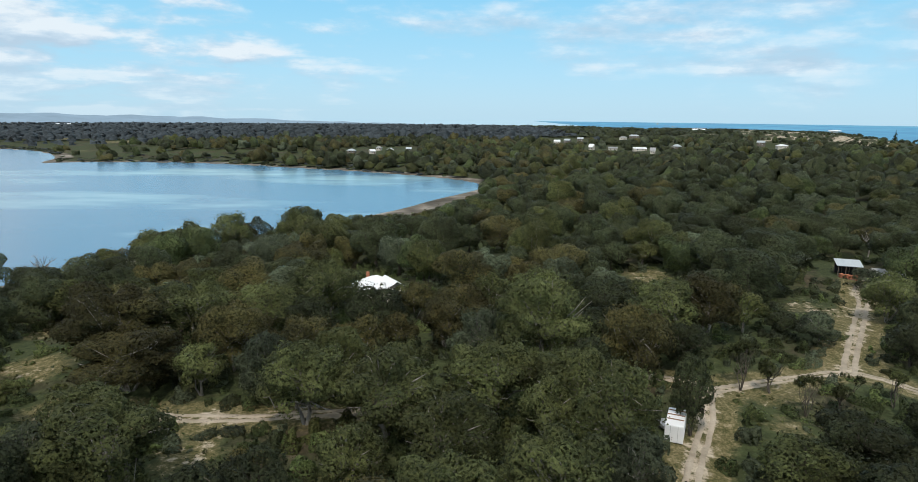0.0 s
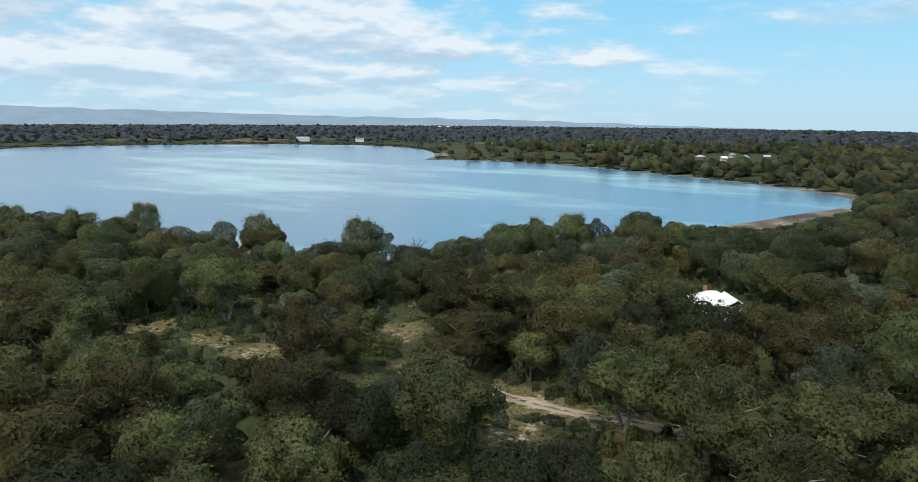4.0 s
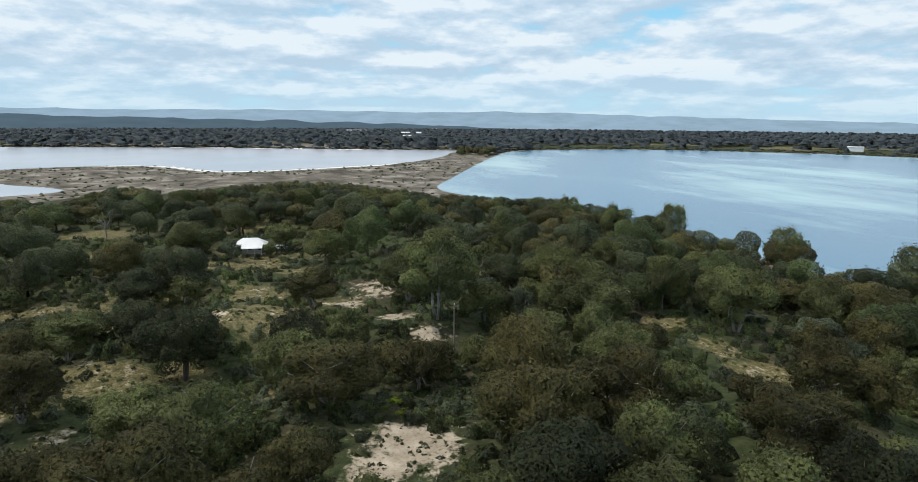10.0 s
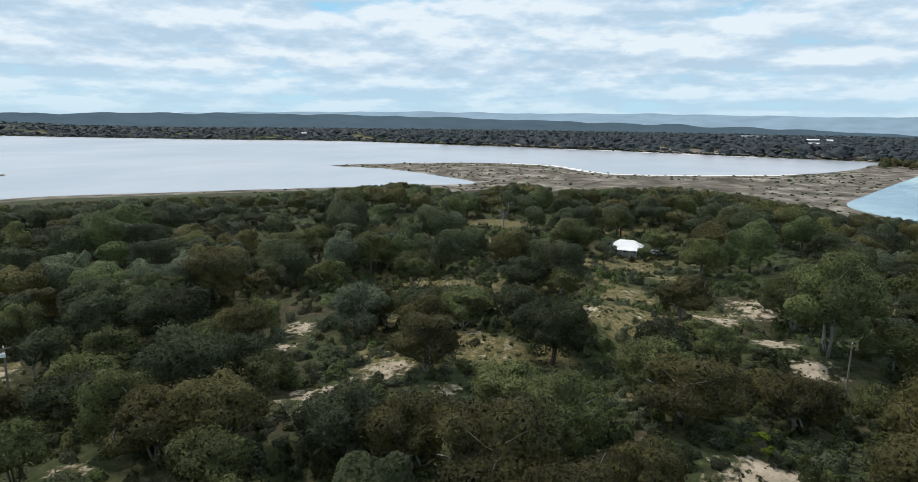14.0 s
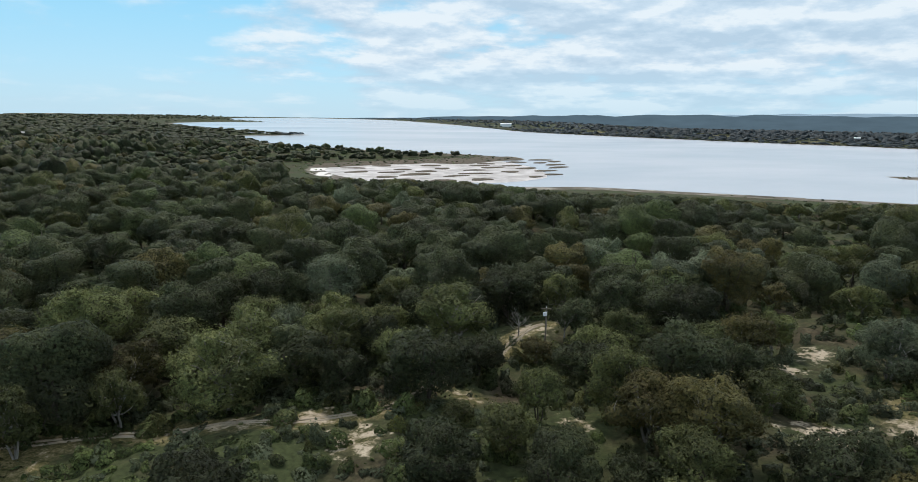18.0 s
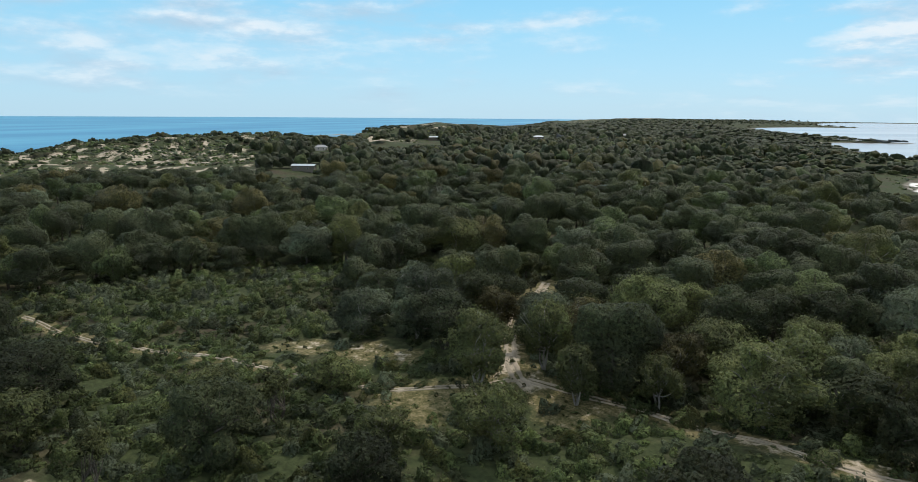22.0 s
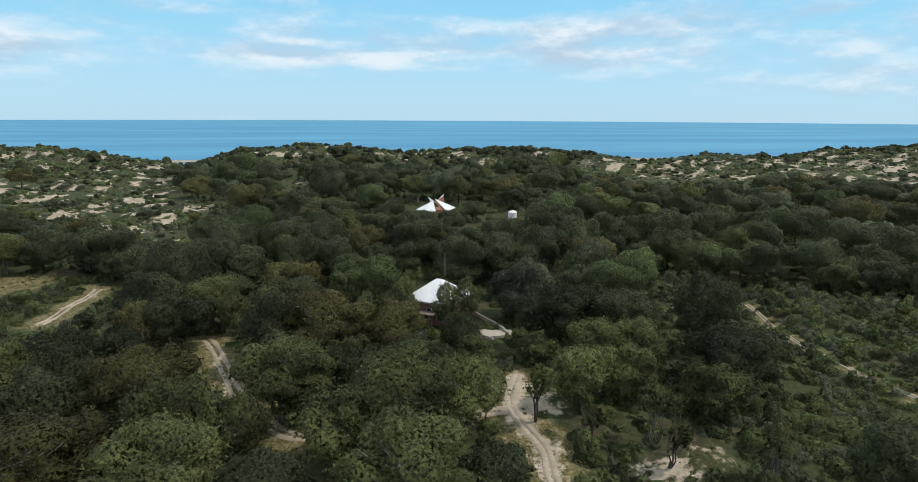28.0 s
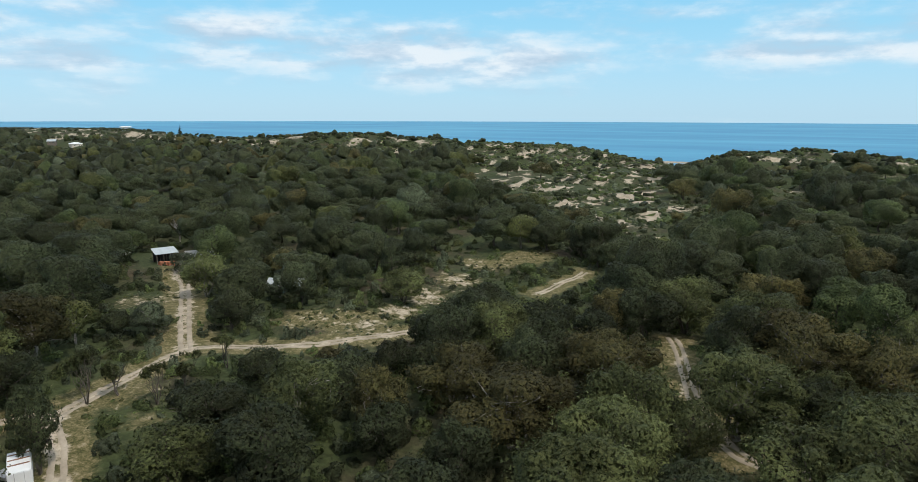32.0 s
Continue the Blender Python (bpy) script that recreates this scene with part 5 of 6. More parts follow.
WHITE_ROOF = sheet_iron("white_sheet_roof", (0.82, 0.83, 0.84))
GREY_ROOF = sheet_iron("grey_sheet_roof", (0.42, 0.46, 0.48))
DULL_ROOF = sheet_iron("weathered_roof", (0.30, 0.30, 0.30))
CREAM = paint("cream_wall", (0.55, 0.50, 0.43))
PINK = paint("pink_render", (0.27, 0.125, 0.125))
BRICK = paint("red_brick", (0.38, 0.15, 0.09), 0.85, 0.2, 0.3)
WHITE = paint("white_paint", (0.75, 0.76, 0.77))
STONE = paint("limestone", (0.40, 0.36, 0.30), 0.9, 0.2, 0.3)
STEEL = paint("galvanised_steel", (0.38, 0.39, 0.40), 0.45, 0.5, 0.15, 0.7)
TIMBER = paint("weathered_timber", (0.17, 0.145, 0.12), 0.85, 0.2, 0.3)
RUST = paint("rust", (0.20, 0.10, 0.06), 0.9, 0.2, 0.3)
RUBBER = paint("rubber", (0.02, 0.02, 0.02), 0.8, 0.3)
INTERIOR_SHADE = paint("interior_shade", (0.03, 0.03, 0.03), 0.8, 0.3)
TERRACOTTA = paint("terracotta_boards", (0.34, 0.16, 0.10), 0.75, 0.3, 0.2)
GLASS = material("window_glass", lambda add: ((0.03, 0.04, 0.05), None, 0), 0.08, 0.6)
MUD = paint("reed_mud", (0.11, 0.092, 0.070), 0.95, 0.1, 0.4)
RED = paint("red_paint", (0.35, 0.05, 0.03), 0.5, 0.4)


def box(bm, x0, y0, z0, x1, y1, z1, bevel=0.0):
    m = pose((x0 + x1) / 2, (y0 + y1) / 2, (z0 + z1) / 2) @ Matrix.Diagonal((x1 - x0, y1 - y0, z1 - z0, 1))
    made = bmesh.ops.create_cube(bm, size=1.0, matrix=m)
    if bevel:
        edges = list({e for v in made["verts"] for e in v.link_edges})
        bmesh.ops.bevel(bm, geom=edges, offset=bevel, segments=1, affect="EDGES")


def boxed(*boxes, bevel=0.0):
    bm = bmesh.new()
    for b in boxes:
        box(bm, *b, bevel=bevel)
    return bm


def slab(bm, pts, thick=0.12):
    """A flat sheet with thickness under a polygon."""
    top = [bm.verts.new(p) for p in pts]
    low = [bm.verts.new((p[0], p[1], p[2] - thick)) for p in pts]
    bm.faces.new(top)
    bm.faces.new(low[::-1])
    n = len(pts)
    for k in range(n):
        bm.faces.new((top[k], low[k], low[(k + 1) % n], top[(k + 1) % n]))


def rod(bm, a, b, r, sides=6):
    v, f = tube([a, b], [r, r], sides)
    vs = [bm.verts.new(p) for p in v]
    for t in f:
        bm.faces.new([vs[k] for k in t])


def roof_mesh(form, L, W, z, rise, eave):
    bm = bmesh.new()
    l, w = L / 2 + eave, W / 2 + eave
    e = z - eave * rise / (W / 2)
    if form == "gable":
        slab(bm, [(-l, -w, e), (l, -w, e), (l, 0, z + rise), (-l, 0, z + rise)])
        slab(bm, [(l, w, e), (-l, w, e), (-l, 0, z + rise), (l, 0, z + rise)])
    elif form == "hip":
        c = max(l - w, 0.3)
        a, b = (-c, 0, z + rise), (c, 0, z + rise)
        slab(bm, [(-l, -w, e), (l, -w, e), b, a])
        slab(bm, [(l, w, e), (-l, w, e), a, b])
        slab(bm, [(-l, w, e), (-l, -w, e), a])
        slab(bm, [(l, -w, e), (l, w, e), b])
    else:
        slab(bm, [(-l, -w, z), (l, -w, z), (l, w, z + rise), (-l, w, z + rise)])
    bmesh.ops.recalc_face_normals(bm, faces=bm.faces)
    return bm


def walls_mesh(L, W, h, rise, form):
    bm = bmesh.new()
    l, w, t = L / 2, W / 2, 0.2
    for y in (-w, w - t):
        box(bm, -l, y, -1.2, l, y + t, h)
    for x in (-l, l - t):
        box(bm, x, -w + t, -1.2, x + t, w - t, h)
    if form == "gable":
        for x in (-l, l - t):
            a = [bm.verts.new((x, -w, h)), bm.verts.new((x, w, h)), bm.verts.new((x, 0, h + rise - 0.1))]
            b = [bm.verts.new((x + t, v.co.y, v.co.z)) for v in a]
            bm.faces.new(a)
            bm.faces.new(b[::-1])
            for k in range(3):
                bm.faces.new((a[k], b[k], b[(k + 1) % 3], a[(k + 1) % 3]))
    bmesh.ops.recalc_face_normals(bm, faces=bm.faces)
    return bm


def window_in(parent, x, y, z, w, h, along="x"):
    """A framed window that stands 6 cm proud of a wall."""
    f = bmesh.new()
    g = bmesh.new()
    s = 1 if y >= 0 else -1
    if along == "x":
        for a in (-w / 2, w / 2 - 0.08):
            box(f, x + a, y, z, x + a + 0.08, y + 0.06 * s, z + h)
        for b in (0, h - 0.08):
            box(f, x - w / 2 + 0.08, y, z + b, x + w / 2 - 0.08, y + 0.06 * s, z + b + 0.08)
        box(g, x - w / 2 + 0.08, y, z + 0.08, x + w / 2 - 0.08, y + 0.03 * s, z + h - 0.08)
    fr = part("window", f, parent, "white window frame", WHITE)
    part("pane", g, fr, "dark glass", GLASS)


def house(label, az, el, lift, turn, L, W, h, rise, form, wall, roof, name="house", windows=3, eave=0.6, group="", far=False, category="house"):
    x, y = at(az, -el, lift)
    t = thing(name, (x, y, gz(x, y)), label, category, group, az + turn)
    part("wall", walls_mesh(L, W, h, rise, form), t, mat=wall)
    part("roof", roof_mesh(form, L, W, h + 0.1, rise, eave), t, mat=roof)
    if not far:
        for s in (-1, 1):
            part("gutter", boxed((-L / 2 - eave, s * (W / 2 + eave) - 0.06, h - 0.28 - eave * rise / (W / 2) * 0.9, L / 2 + eave, s * (W / 2 + eave) + 0.06, h - 0.14 - eave * rise / (W / 2) * 0.9)), t, mat=STEEL)
    for k in range(windows):
        window_in(t, -L / 2 + L * (k + 0.7) / (windows + 0.4), -W / 2, h * 0.38, 1.2, 1.1)
    if windows:
        part("door", boxed((L / 2 - 1.3, -W / 2 - 0.05, 0, L / 2 - 0.4, -W / 2, 2.05)), t, mat=TIMBER)
    return t


# house by the lake: white sheet roof in two wings
t = house("white-roofed house almost hidden among tall trees", 7.6, 14.6, 3.5, 22, 7.6, 6.0, 2.7, 1.7, "hip", CREAM, WHITE_ROOF, windows=3)
wing = roof_mesh("gable", 6.0, 4.6, 2.9, 1.4, 0.4)
wing.transform(pose(2.6, -3.2, 0, 0, 0, 90))
part("wing_roof", wing, t, mat=WHITE_ROOF)
part("wing_wall", boxed((0.3, -6.3, -1, 4.9, -3.05, 2.8)), t, mat=CREAM)
part("chimney", boxed((-1.4, 0.8, 3.0, -0.8, 1.4, 5.2)), t, mat=BRICK)

# house on the flat with a deep verandah
t = house("white farmhouse with a deep verandah in a clearing", 93.1, 10.5, 3.2, -8, 9.4, 5.0, 2.7, 1.7, "hip", CREAM, WHITE_ROOF, windows=3, eave=0.3)
ver = bmesh.new()
slab(ver, [(-4.4, -5.6, 2.2), (4.0, -5.6, 2.2), (4.0, -3.05, 2.65), (-4.4, -3.05, 2.65)], 0.08)
part("verandah_roof", ver, t, mat=WHITE_ROOF)
for k in range(5):
    px = -4.3 + 2.0 * k
    part("post", boxed((px, -5.5, -0.6, px + 0.12, -5.38, 2.15)), t, mat=WHITE)
part("deck", boxed((-4.4, -5.6, -0.4, 4.0, -3.02, 0.05)), t, mat=TIMBER)
flue = bmesh.new()
rod(flue, (-1.0, 0.6, 3.4), (-1.0, 0.6, 5.0), 0.14, 8)
part("flue", flue, t, mat=STEEL)

# pink house with a white roof and a mast
t = house("two-storey pink rendered house under a white sheet roof", -96.9, 17.8, 0, -28, 9.6, 8.4, 4.4, 3.1, "hip", PINK, WHITE_ROOF, windows=3)
for k in range(3):
    window_in(t, -3.4 + 2.8 * k, -4.2, 0.4, 1.2, 1.1)
bal = bmesh.new()
slab(bal, [(-5.0, -6.6, 2.2), (2.0, -6.6, 2.2), (2.0, -4.3, 2.2), (-5.0, -4.3, 2.2)], 0.15)
part("balcony", bal, t, mat=TIMBER)
for k in range(4):
    part("balcony_post", boxed((-4.9 + k * 2.2, -6.5, -0.8, -4.75 + k * 2.2, -6.35, 2.05)), t, mat=TIMBER)
x, y = at(-97.4, -14.2, 3)
m = thing("radio_mast", (x, y, gz(x, y)), "thin lattice radio mast beside the pink house", "mast")
for sx, sy in ((0, 0.14), (-0.12, -0.07), (0.12, -0.07)):
    p = bmesh.new()
    rod(p, (sx, sy, -0.3), (sx, sy, 8.3), 0.025, 5)
    part("leg", p, m, mat=STEEL)
for k in range(10):
    p = bmesh.new()
    rod(p, (-0.12, -0.07, k * 0.8), (0.12, -0.07, k * 0.8 + 0.7), 0.015, 4)
    part("brace", p, m, mat=STEEL)
for k in range(5):
    p = bmesh.new()
    w = 1.0 - 0.1 * k
    rod(p, (-w, 0, 5.6 + 0.6 * k), (w, 0, 5.6 + 0.6 * k), 0.02, 4)
    part("crossbar", p, m, mat=STEEL)


def stone_wall(pts, h=0.8):
    """A low curved wall of single limestone blocks."""
    w = thing("stone_wall", (0, 0, 0), "low curved limestone retaining wall below the house", "wall")
    P = dense_line(np.array([at(a, -e) for a, e in pts]), 0.55)
    me = bpy.data.meshes.new("stone")
    bm = boxed((-0.26, -0.2, 0, 0.26, 0.2, 0.26), bevel=0.04)
    bm.to_mesh(me)
    bm.free()
    me.materials.append(STONE)
    g = np.random.default_rng(4)
    for c in range(3):
        for k, (p, q) in enumerate(zip(P[:-1], P[1:])):
            o = new("stone", me)
            o.parent = w
            a = math.degrees(math.atan2(q[1] - p[1], q[0] - p[0]))
            s = 0.5 * (c % 2)
            o.matrix_world = pose(p[0] + (q[0] - p[0]) * s, p[1] + (q[1] - p[1]) * s, gz(*p) - 0.1 + c * 0.27, 0, 0, a + g.uniform(-5, 5)) @ Matrix.Diagonal((1, g.uniform(0.9, 1.15), 1, 1))
    return w


# paved terrace and a strip of lawn below the house
x, y = at(-101.6, -19.2)
t = thing("terrace", (x, y, gz(x, y)), "pale paved garden terrace with a rounded edge", "terrace", "", -101.6)
for name, pts, lift, mat in (("paving", [(4.2 * math.cos(a) * (1 + 0.08 * math.sin(3 * a)), 2.6 * math.sin(a), 0.16) for a in np.linspace(0, 6.283, 25)[:-1]], 0.5, STONE),
                             ("lawn", [(-2.6 + 2.0 * math.cos(a), 5.2 + 2.4 * math.sin(a), 0.22) for a in np.linspace(0, 6.283, 19)[:-1]], 0.6, LEAF_FAR[6])):
    p = bmesh.new()
    slab(p, pts, lift)
    bmesh.ops.recalc_face_normals(p, faces=p.faces)
    part(name, p, t, mat=mat)

stone_wall([(-100.0, 17.6), (-101.4, 18.3), (-102.8, 19.0), (-103.7, 19.8)])
stone_wall([(-99.3, 18.9), (-100.6, 19.6), (-102.0, 20.0)])

# house with the winged roof
x, y = at(-96.5, -8.9, 0)
t = thing("house", (x, y, gz(x, y)), "white-roofed house with upswept pointed gables and terracotta ends", "house", "", -96.5)
part("wall", boxed((-4.4, -3.0, -1.5, 5.0, 4.0, 2.6)), t, mat=TERRACOTTA)
w = bmesh.new()
for k in range(5):
    a, b = radians(150 + 28 * k), radians(178 + 28 * k)
    slab(w, [(-0.6, 0, 5.6), (-1.5 + 5.4 * math.cos(a), 4.4 * math.sin(a), 2.3), (-1.5 + 5.4 * math.cos(b), 4.4 * math.sin(b), 2.3)], 0.12)
bmesh.ops.recalc_face_normals(w, faces=w.faces)
part("fan_roof", w, t, mat=WHITE_ROOF)
for tip, left, right, mat, name in (((7.6, -2.2, 3.4), (0.0, 0.3, 6.3), (4.4, -4.2, 2.3), WHITE_ROOF, "roof_wing"), ((3.4, 2.2, 7.9), (0.2, 0.0, 5.0), (2.6, 1.4, 5.0), WHITE_ROOF, "roof_wing"),
                                    ((-2.6, 1.6, 7.0), (-1.6, 0.8, 5.2), (0.0, 0.4, 5.3), WHITE_ROOF, "roof_wing"), ((4.6, -1.2, 2.4), (0.2, -0.4, 5.6), (2.4, -3.4, 2.4), TERRACOTTA, "gable_end"),
                                    ((3.8, 1.6, 3.0), (0.6, 0.2, 5.4), (3.3, 1.8, 7.2), TERRACOTTA, "gable_end")):
    w = bmesh.new()
    slab(w, [tip, left, right], 0.12)
    bmesh.ops.recalc_face_normals(w, faces=w.faces)
    part(name, w, t, mat=mat)

# water tank
x, y = at(-103.5, -9.0, 0)
t = thing("water_tank", (x, y, gz(x, y)), "round white water tank with a shallow cone lid", "tank")
v, f = tube([(0, 0, -0.5), (0, 0, 1.9)], [1.6, 1.6], 20)
part("drum", mesh_of("drum", v, f, [WHITE], shade=False), t)
v, f = tube([(0, 0, 1.9), (0, 0, 2.4), (0, 0, 2.65)], [1.7, 1.1, 0.1], 20)
part("lid", mesh_of("lid", v, f, [WHITE_ROOF]), t)

# open shed with bricks under it
x, y = at(-32.0, -11.9, 0)
t = thing("shed", (x, y, gz(x, y)), "open shed with a grey sheet roof on posts", "shed", "", -32 + 12)
part("roof", roof_mesh("skillion", 5.4, 4.6, 3.0, 0.8, 0.25), t, mat=GREY_ROOF)
for px in (-2.6, -0.9, 0.8, 2.45):
    part("post", boxed((px, -2.4, -0.4, px + 0.14, -2.26, 3.0)), t, mat=TIMBER)
    part("post", boxed((px, 2.2, -0.4, px + 0.14, 2.34, 3.65)), t, mat=TIMBER)
# coloured near black to paint the shade under the roof
part("back_wall", boxed((-2.6, 2.36, -0.4, 2.6, 2.45, 3.55)), t, mat=INTERIOR_SHADE)
g = np.random.default_rng(9)
for k in range(7):
    bx, by = x + g.uniform(-3.2, 1.0), y + g.uniform(-5.0, -2.6)
    s = thing("brick_stack", (bx, by, gz(bx, by)), "stack of red bricks on the ground before the shed", "bricks", "brick stacks", g.uniform(0, 90))
    part("pallet", boxed((-0.6, -0.5, -0.1, 0.6, 0.5, 0.12)), s, mat=TIMBER)
    for c in range(3):
        part("course", boxed((-0.56, -0.46, 0.12 + c * 0.3, 0.56, 0.46, 0.40 + c * 0.3)), s, mat=BRICK)
house("low outbuilding with a dull sheet roof behind trees", -34.6, 11.4, 2, 10, 6, 4, 2.3, 0.8, "gable", CREAM, DULL_ROOF, "outbuilding", 1)
house("low workshop with a weathered roof among the trees", -41.6, 14.4, 2, -20, 7, 4, 2.3, 0.9, "gable", TIMBER, GREY_ROOF, "workshop", 1)

# white container store beside the track
x, y = at(-20.3, -26.3, 0)
t = thing("storage_container", (x, y, gz(x, y)), "white steel storage container with strips of rust on its roof", "container", "", -20.3 - 3)
ribs = bmesh.new()
box(ribs, -1.1, -2.6, 0.12, 1.1, 2.6, 2.4, 0.03)
part("body", ribs, t, mat=WHITE)
for k in range(18):
    for s in (-1, 1):
        part("side_rib", boxed((s * 1.1 - 0.03, -2.5 + k * 0.29, 0.2, s * 1.1 + 0.03, -2.38 + k * 0.29, 2.34)), t, mat=WHITE)
for k in range(3):
    part("roof_patch", boxed((-1.05, -0.9 + k * 1.3, 2.4, 1.0, -0.65 + k * 1.3, 2.43)), t, "rusty strip", RUST)
for s in (-1, 1):
    d = part("door", boxed((s * 0.55 - 0.52, -2.66, 0.2, s * 0.55 + 0.52, -2.6, 2.3)), t, mat=WHITE)
    part("lock_rod", boxed((s * 0.45 - 0.02, -2.71, 0.25, s * 0.45 + 0.02, -2.66, 2.35)), d, mat=STEEL)
for sx, sy in ((-1.1, -2.4), (0.95, -2.4), (-1.1, 2.25), (0.95, 2.25)):
    part("foot", boxed((sx, sy, -0.5, sx + 0.15, sy + 0.15, 0.12)), t, mat=TIMBER)
x2, y2 = at(-19.3, -26.0, 0)
s = thing("trailer", (x2, y2, gz(x2, y2)), "small grey box trailer beside the white container", "trailer", "", 15)
part("tray", boxed((-0.7, -1.0, 0.5, 0.7, 1.0, 0.95), bevel=0.03), s, mat=STEEL)
part("drawbar", boxed((-0.05, -2.1, 0.5, 0.05, -1.0, 0.58)), s, mat=STEEL)
for sx in (-0.82, 0.72):
    v, f = tube([(sx, 0, 0.3), (sx + 0.1, 0, 0.3)], [0.3, 0.3], 12)
    part("wheel", mesh_of("wheel", v, f, [RUBBER]), s)


def car(az, el, turn, colour, label):
    x, y = at(az, -el, 0)
    t = thing("car", (x, y, gz(x, y)), label, "car", "parked cars", az + turn)
    b = boxed((-0.88, -2.2, 0.35, 0.88, 2.2, 0.95), bevel=0.12)
    part("body", b, t, mat=colour)
    c = boxed((-0.78, -0.9, 0.95, 0.78, 1.5, 1.5), bevel=0.16)
    part("cabin", c, t, mat=colour)
    part("windscreen", boxed((-0.66, -0.95, 1.02, 0.66, -0.89, 1.38)), t, mat=GLASS)
    for s in (-1, 1):
        part("side_window", boxed((s * 0.79 - 0.01, -0.6, 1.05, s * 0.79 + 0.01, 1.2, 1.36)), t, mat=GLASS)
        for yy in (-1.4, 1.35):
            v, f = tube([(s * 0.72, yy, 0.33), (s * 0.92, yy, 0.33)], [0.33, 0.33], 14)
            w = part("wheel", mesh_of("wheel", v, f, [RUBBER]), t)
            part("rim", boxed((s * 0.92 - 0.01, yy - 0.16, 0.17, s * 0.92 + 0.01, yy + 0.16, 0.49)), w, mat=STEEL)
        part("headlight", boxed((s * 0.62 - 0.16, -2.22, 0.62, s * 0.62 + 0.16, -2.18, 0.78)), t, mat=WHITE)
    return t


car(-40.9, 12.4, 40, WHITE, "white car parked under trees near the shed")
car(-42.1, 12.2, 65, WHITE, "white car half hidden by branches")
car(90.6, 11.3, 80, WHITE, "white car parked beside the farmhouse")
car(-29.0, 11.0, 30, STEEL, "grey car parked behind the shed")

# ---- power line ----
def pole(az, el, h, label):
    x, y = at(az, -el, 0)
    t = thing("power_pole", (x, y, gz(x, y)), label, "pole", "power poles", az)
    v, f = tube([(0, 0, -0.6), (0, 0, h * 0.5), (0, 0, h)], [0.17, 0.145, 0.115], 9)
    part("pole", mesh_of("pole", v, f, [TIMBER], shade=True), t)
    part("insulator", boxed((-0.06, -0.22, h - 0.35, 0.06, -0.1, h - 0.1)), t, mat=WHITE)
    part("strap", boxed((-0.16, -0.16, h - 1.1, 0.16, 0.16, h - 1.0)), t, mat=STEEL)
    return t, Vector((x, y, gz(x, y) + h - 0.15))


p1, top1 = pole(75.2, 20.9, 9.6, "weathered timber power pole above the scrub")
p2, top2 = pole(144.7, 19.9, 6.6, "short timber power pole with a pale box and crossarm")
part("crossarm", boxed((-0.9, -0.06, 6.0, 0.9, 0.06, 6.12)), p2, mat=TIMBER)
part("transformer", boxed((-0.55, -0.5, 4.9, 0.15, -0.14, 5.5), bevel=0.05), p2, "pale grey transformer box", WHITE)
x, y = polar(-17.5, 96)
t3 = thing("power_pole", (x, y, gz(x, y)), "timber power pole among trees", "pole", "power poles")
v, f = tube([(0, 0, -0.6), (0, 0, 8.5)], [0.17, 0.12], 9)
part("pole", mesh_of("pole", v, f, [TIMBER], shade=True), t3)
top3 = Vector((x, y, gz(x, y) + 8.4))
for a, b, sag in ((top1, top2, 1.6), (top1, top3, 1.8)):
    P = [a.lerp(b, k / 30) - Vector((0, 0, 4 * sag * (k / 30) * (1 - k / 30))) for k in range(31)]
    v, f = tube(P, [0.013] * 31, 4)
    tagged(new("power_cable", mesh_of("power_cable", v, f, [RUBBER])), "thin overhead power cable between timber poles", "cable", "power cables")

# dead trees
DEAD = [dead_shape(k) for k in range(3)]
DEAD_MESH = [mesh_of("dead_tree", *d, [PALE_BARK], shade=True) for d in DEAD]
for k, (az, el, s) in enumerate([(104.0, 9.4, 1.15), (33.6, 12.8, 1.0), (147.2, 19.5, 0.62), (143.0, 19.5, 0.7), (69.5, 16.6, 0.6), (73.0, 14.2, 0.8), (42.5, 15.2, 0.7), (-33.2, 10.3, 1.0), (-92.5, 16.5, 0.8), (-5.0, 17.0, 0.7), (60.0, 15.5, 0.5), (112.5, 13.2, 0.6)]):
    x, y = at(az, -el)
    o = new("dead_tree", DEAD_MESH[k % 3])
    o.matrix_world = pose(x, y, gz(x, y), 0, 0, 47 * k) @ Matrix.Diagonal((s, s, s, 1))
    tagged(o, "bare bleached dead tree with pale branches", "dead tree", "dead trees")

# ---- marsh islets ----
SPIT = [(165.1, 3.23), (161.1, 3.27), (157.1, 3.4), (152.6, 3.56), (149.4, 3.7), (147.1, 3.81), (149.4, 4.08), (152.5, 4.4), (155.8, 4.38), (161.4, 4.6), (165.7, 4.78), (168.2, 4.14)]
FLAT = [(165.7, 4.78), (161.4, 4.53), (155.8, 4.29), (152.5, 4.27), (149.4, 4.05), (146.2, 4.58), (144.7, 5.27), (146.8, 5.8), (149.9, 6.03), (153.7, 6.1), (157.7, 6.38), (161.7, 6.06), (165.7, 5.51), (167.1, 5.13)]

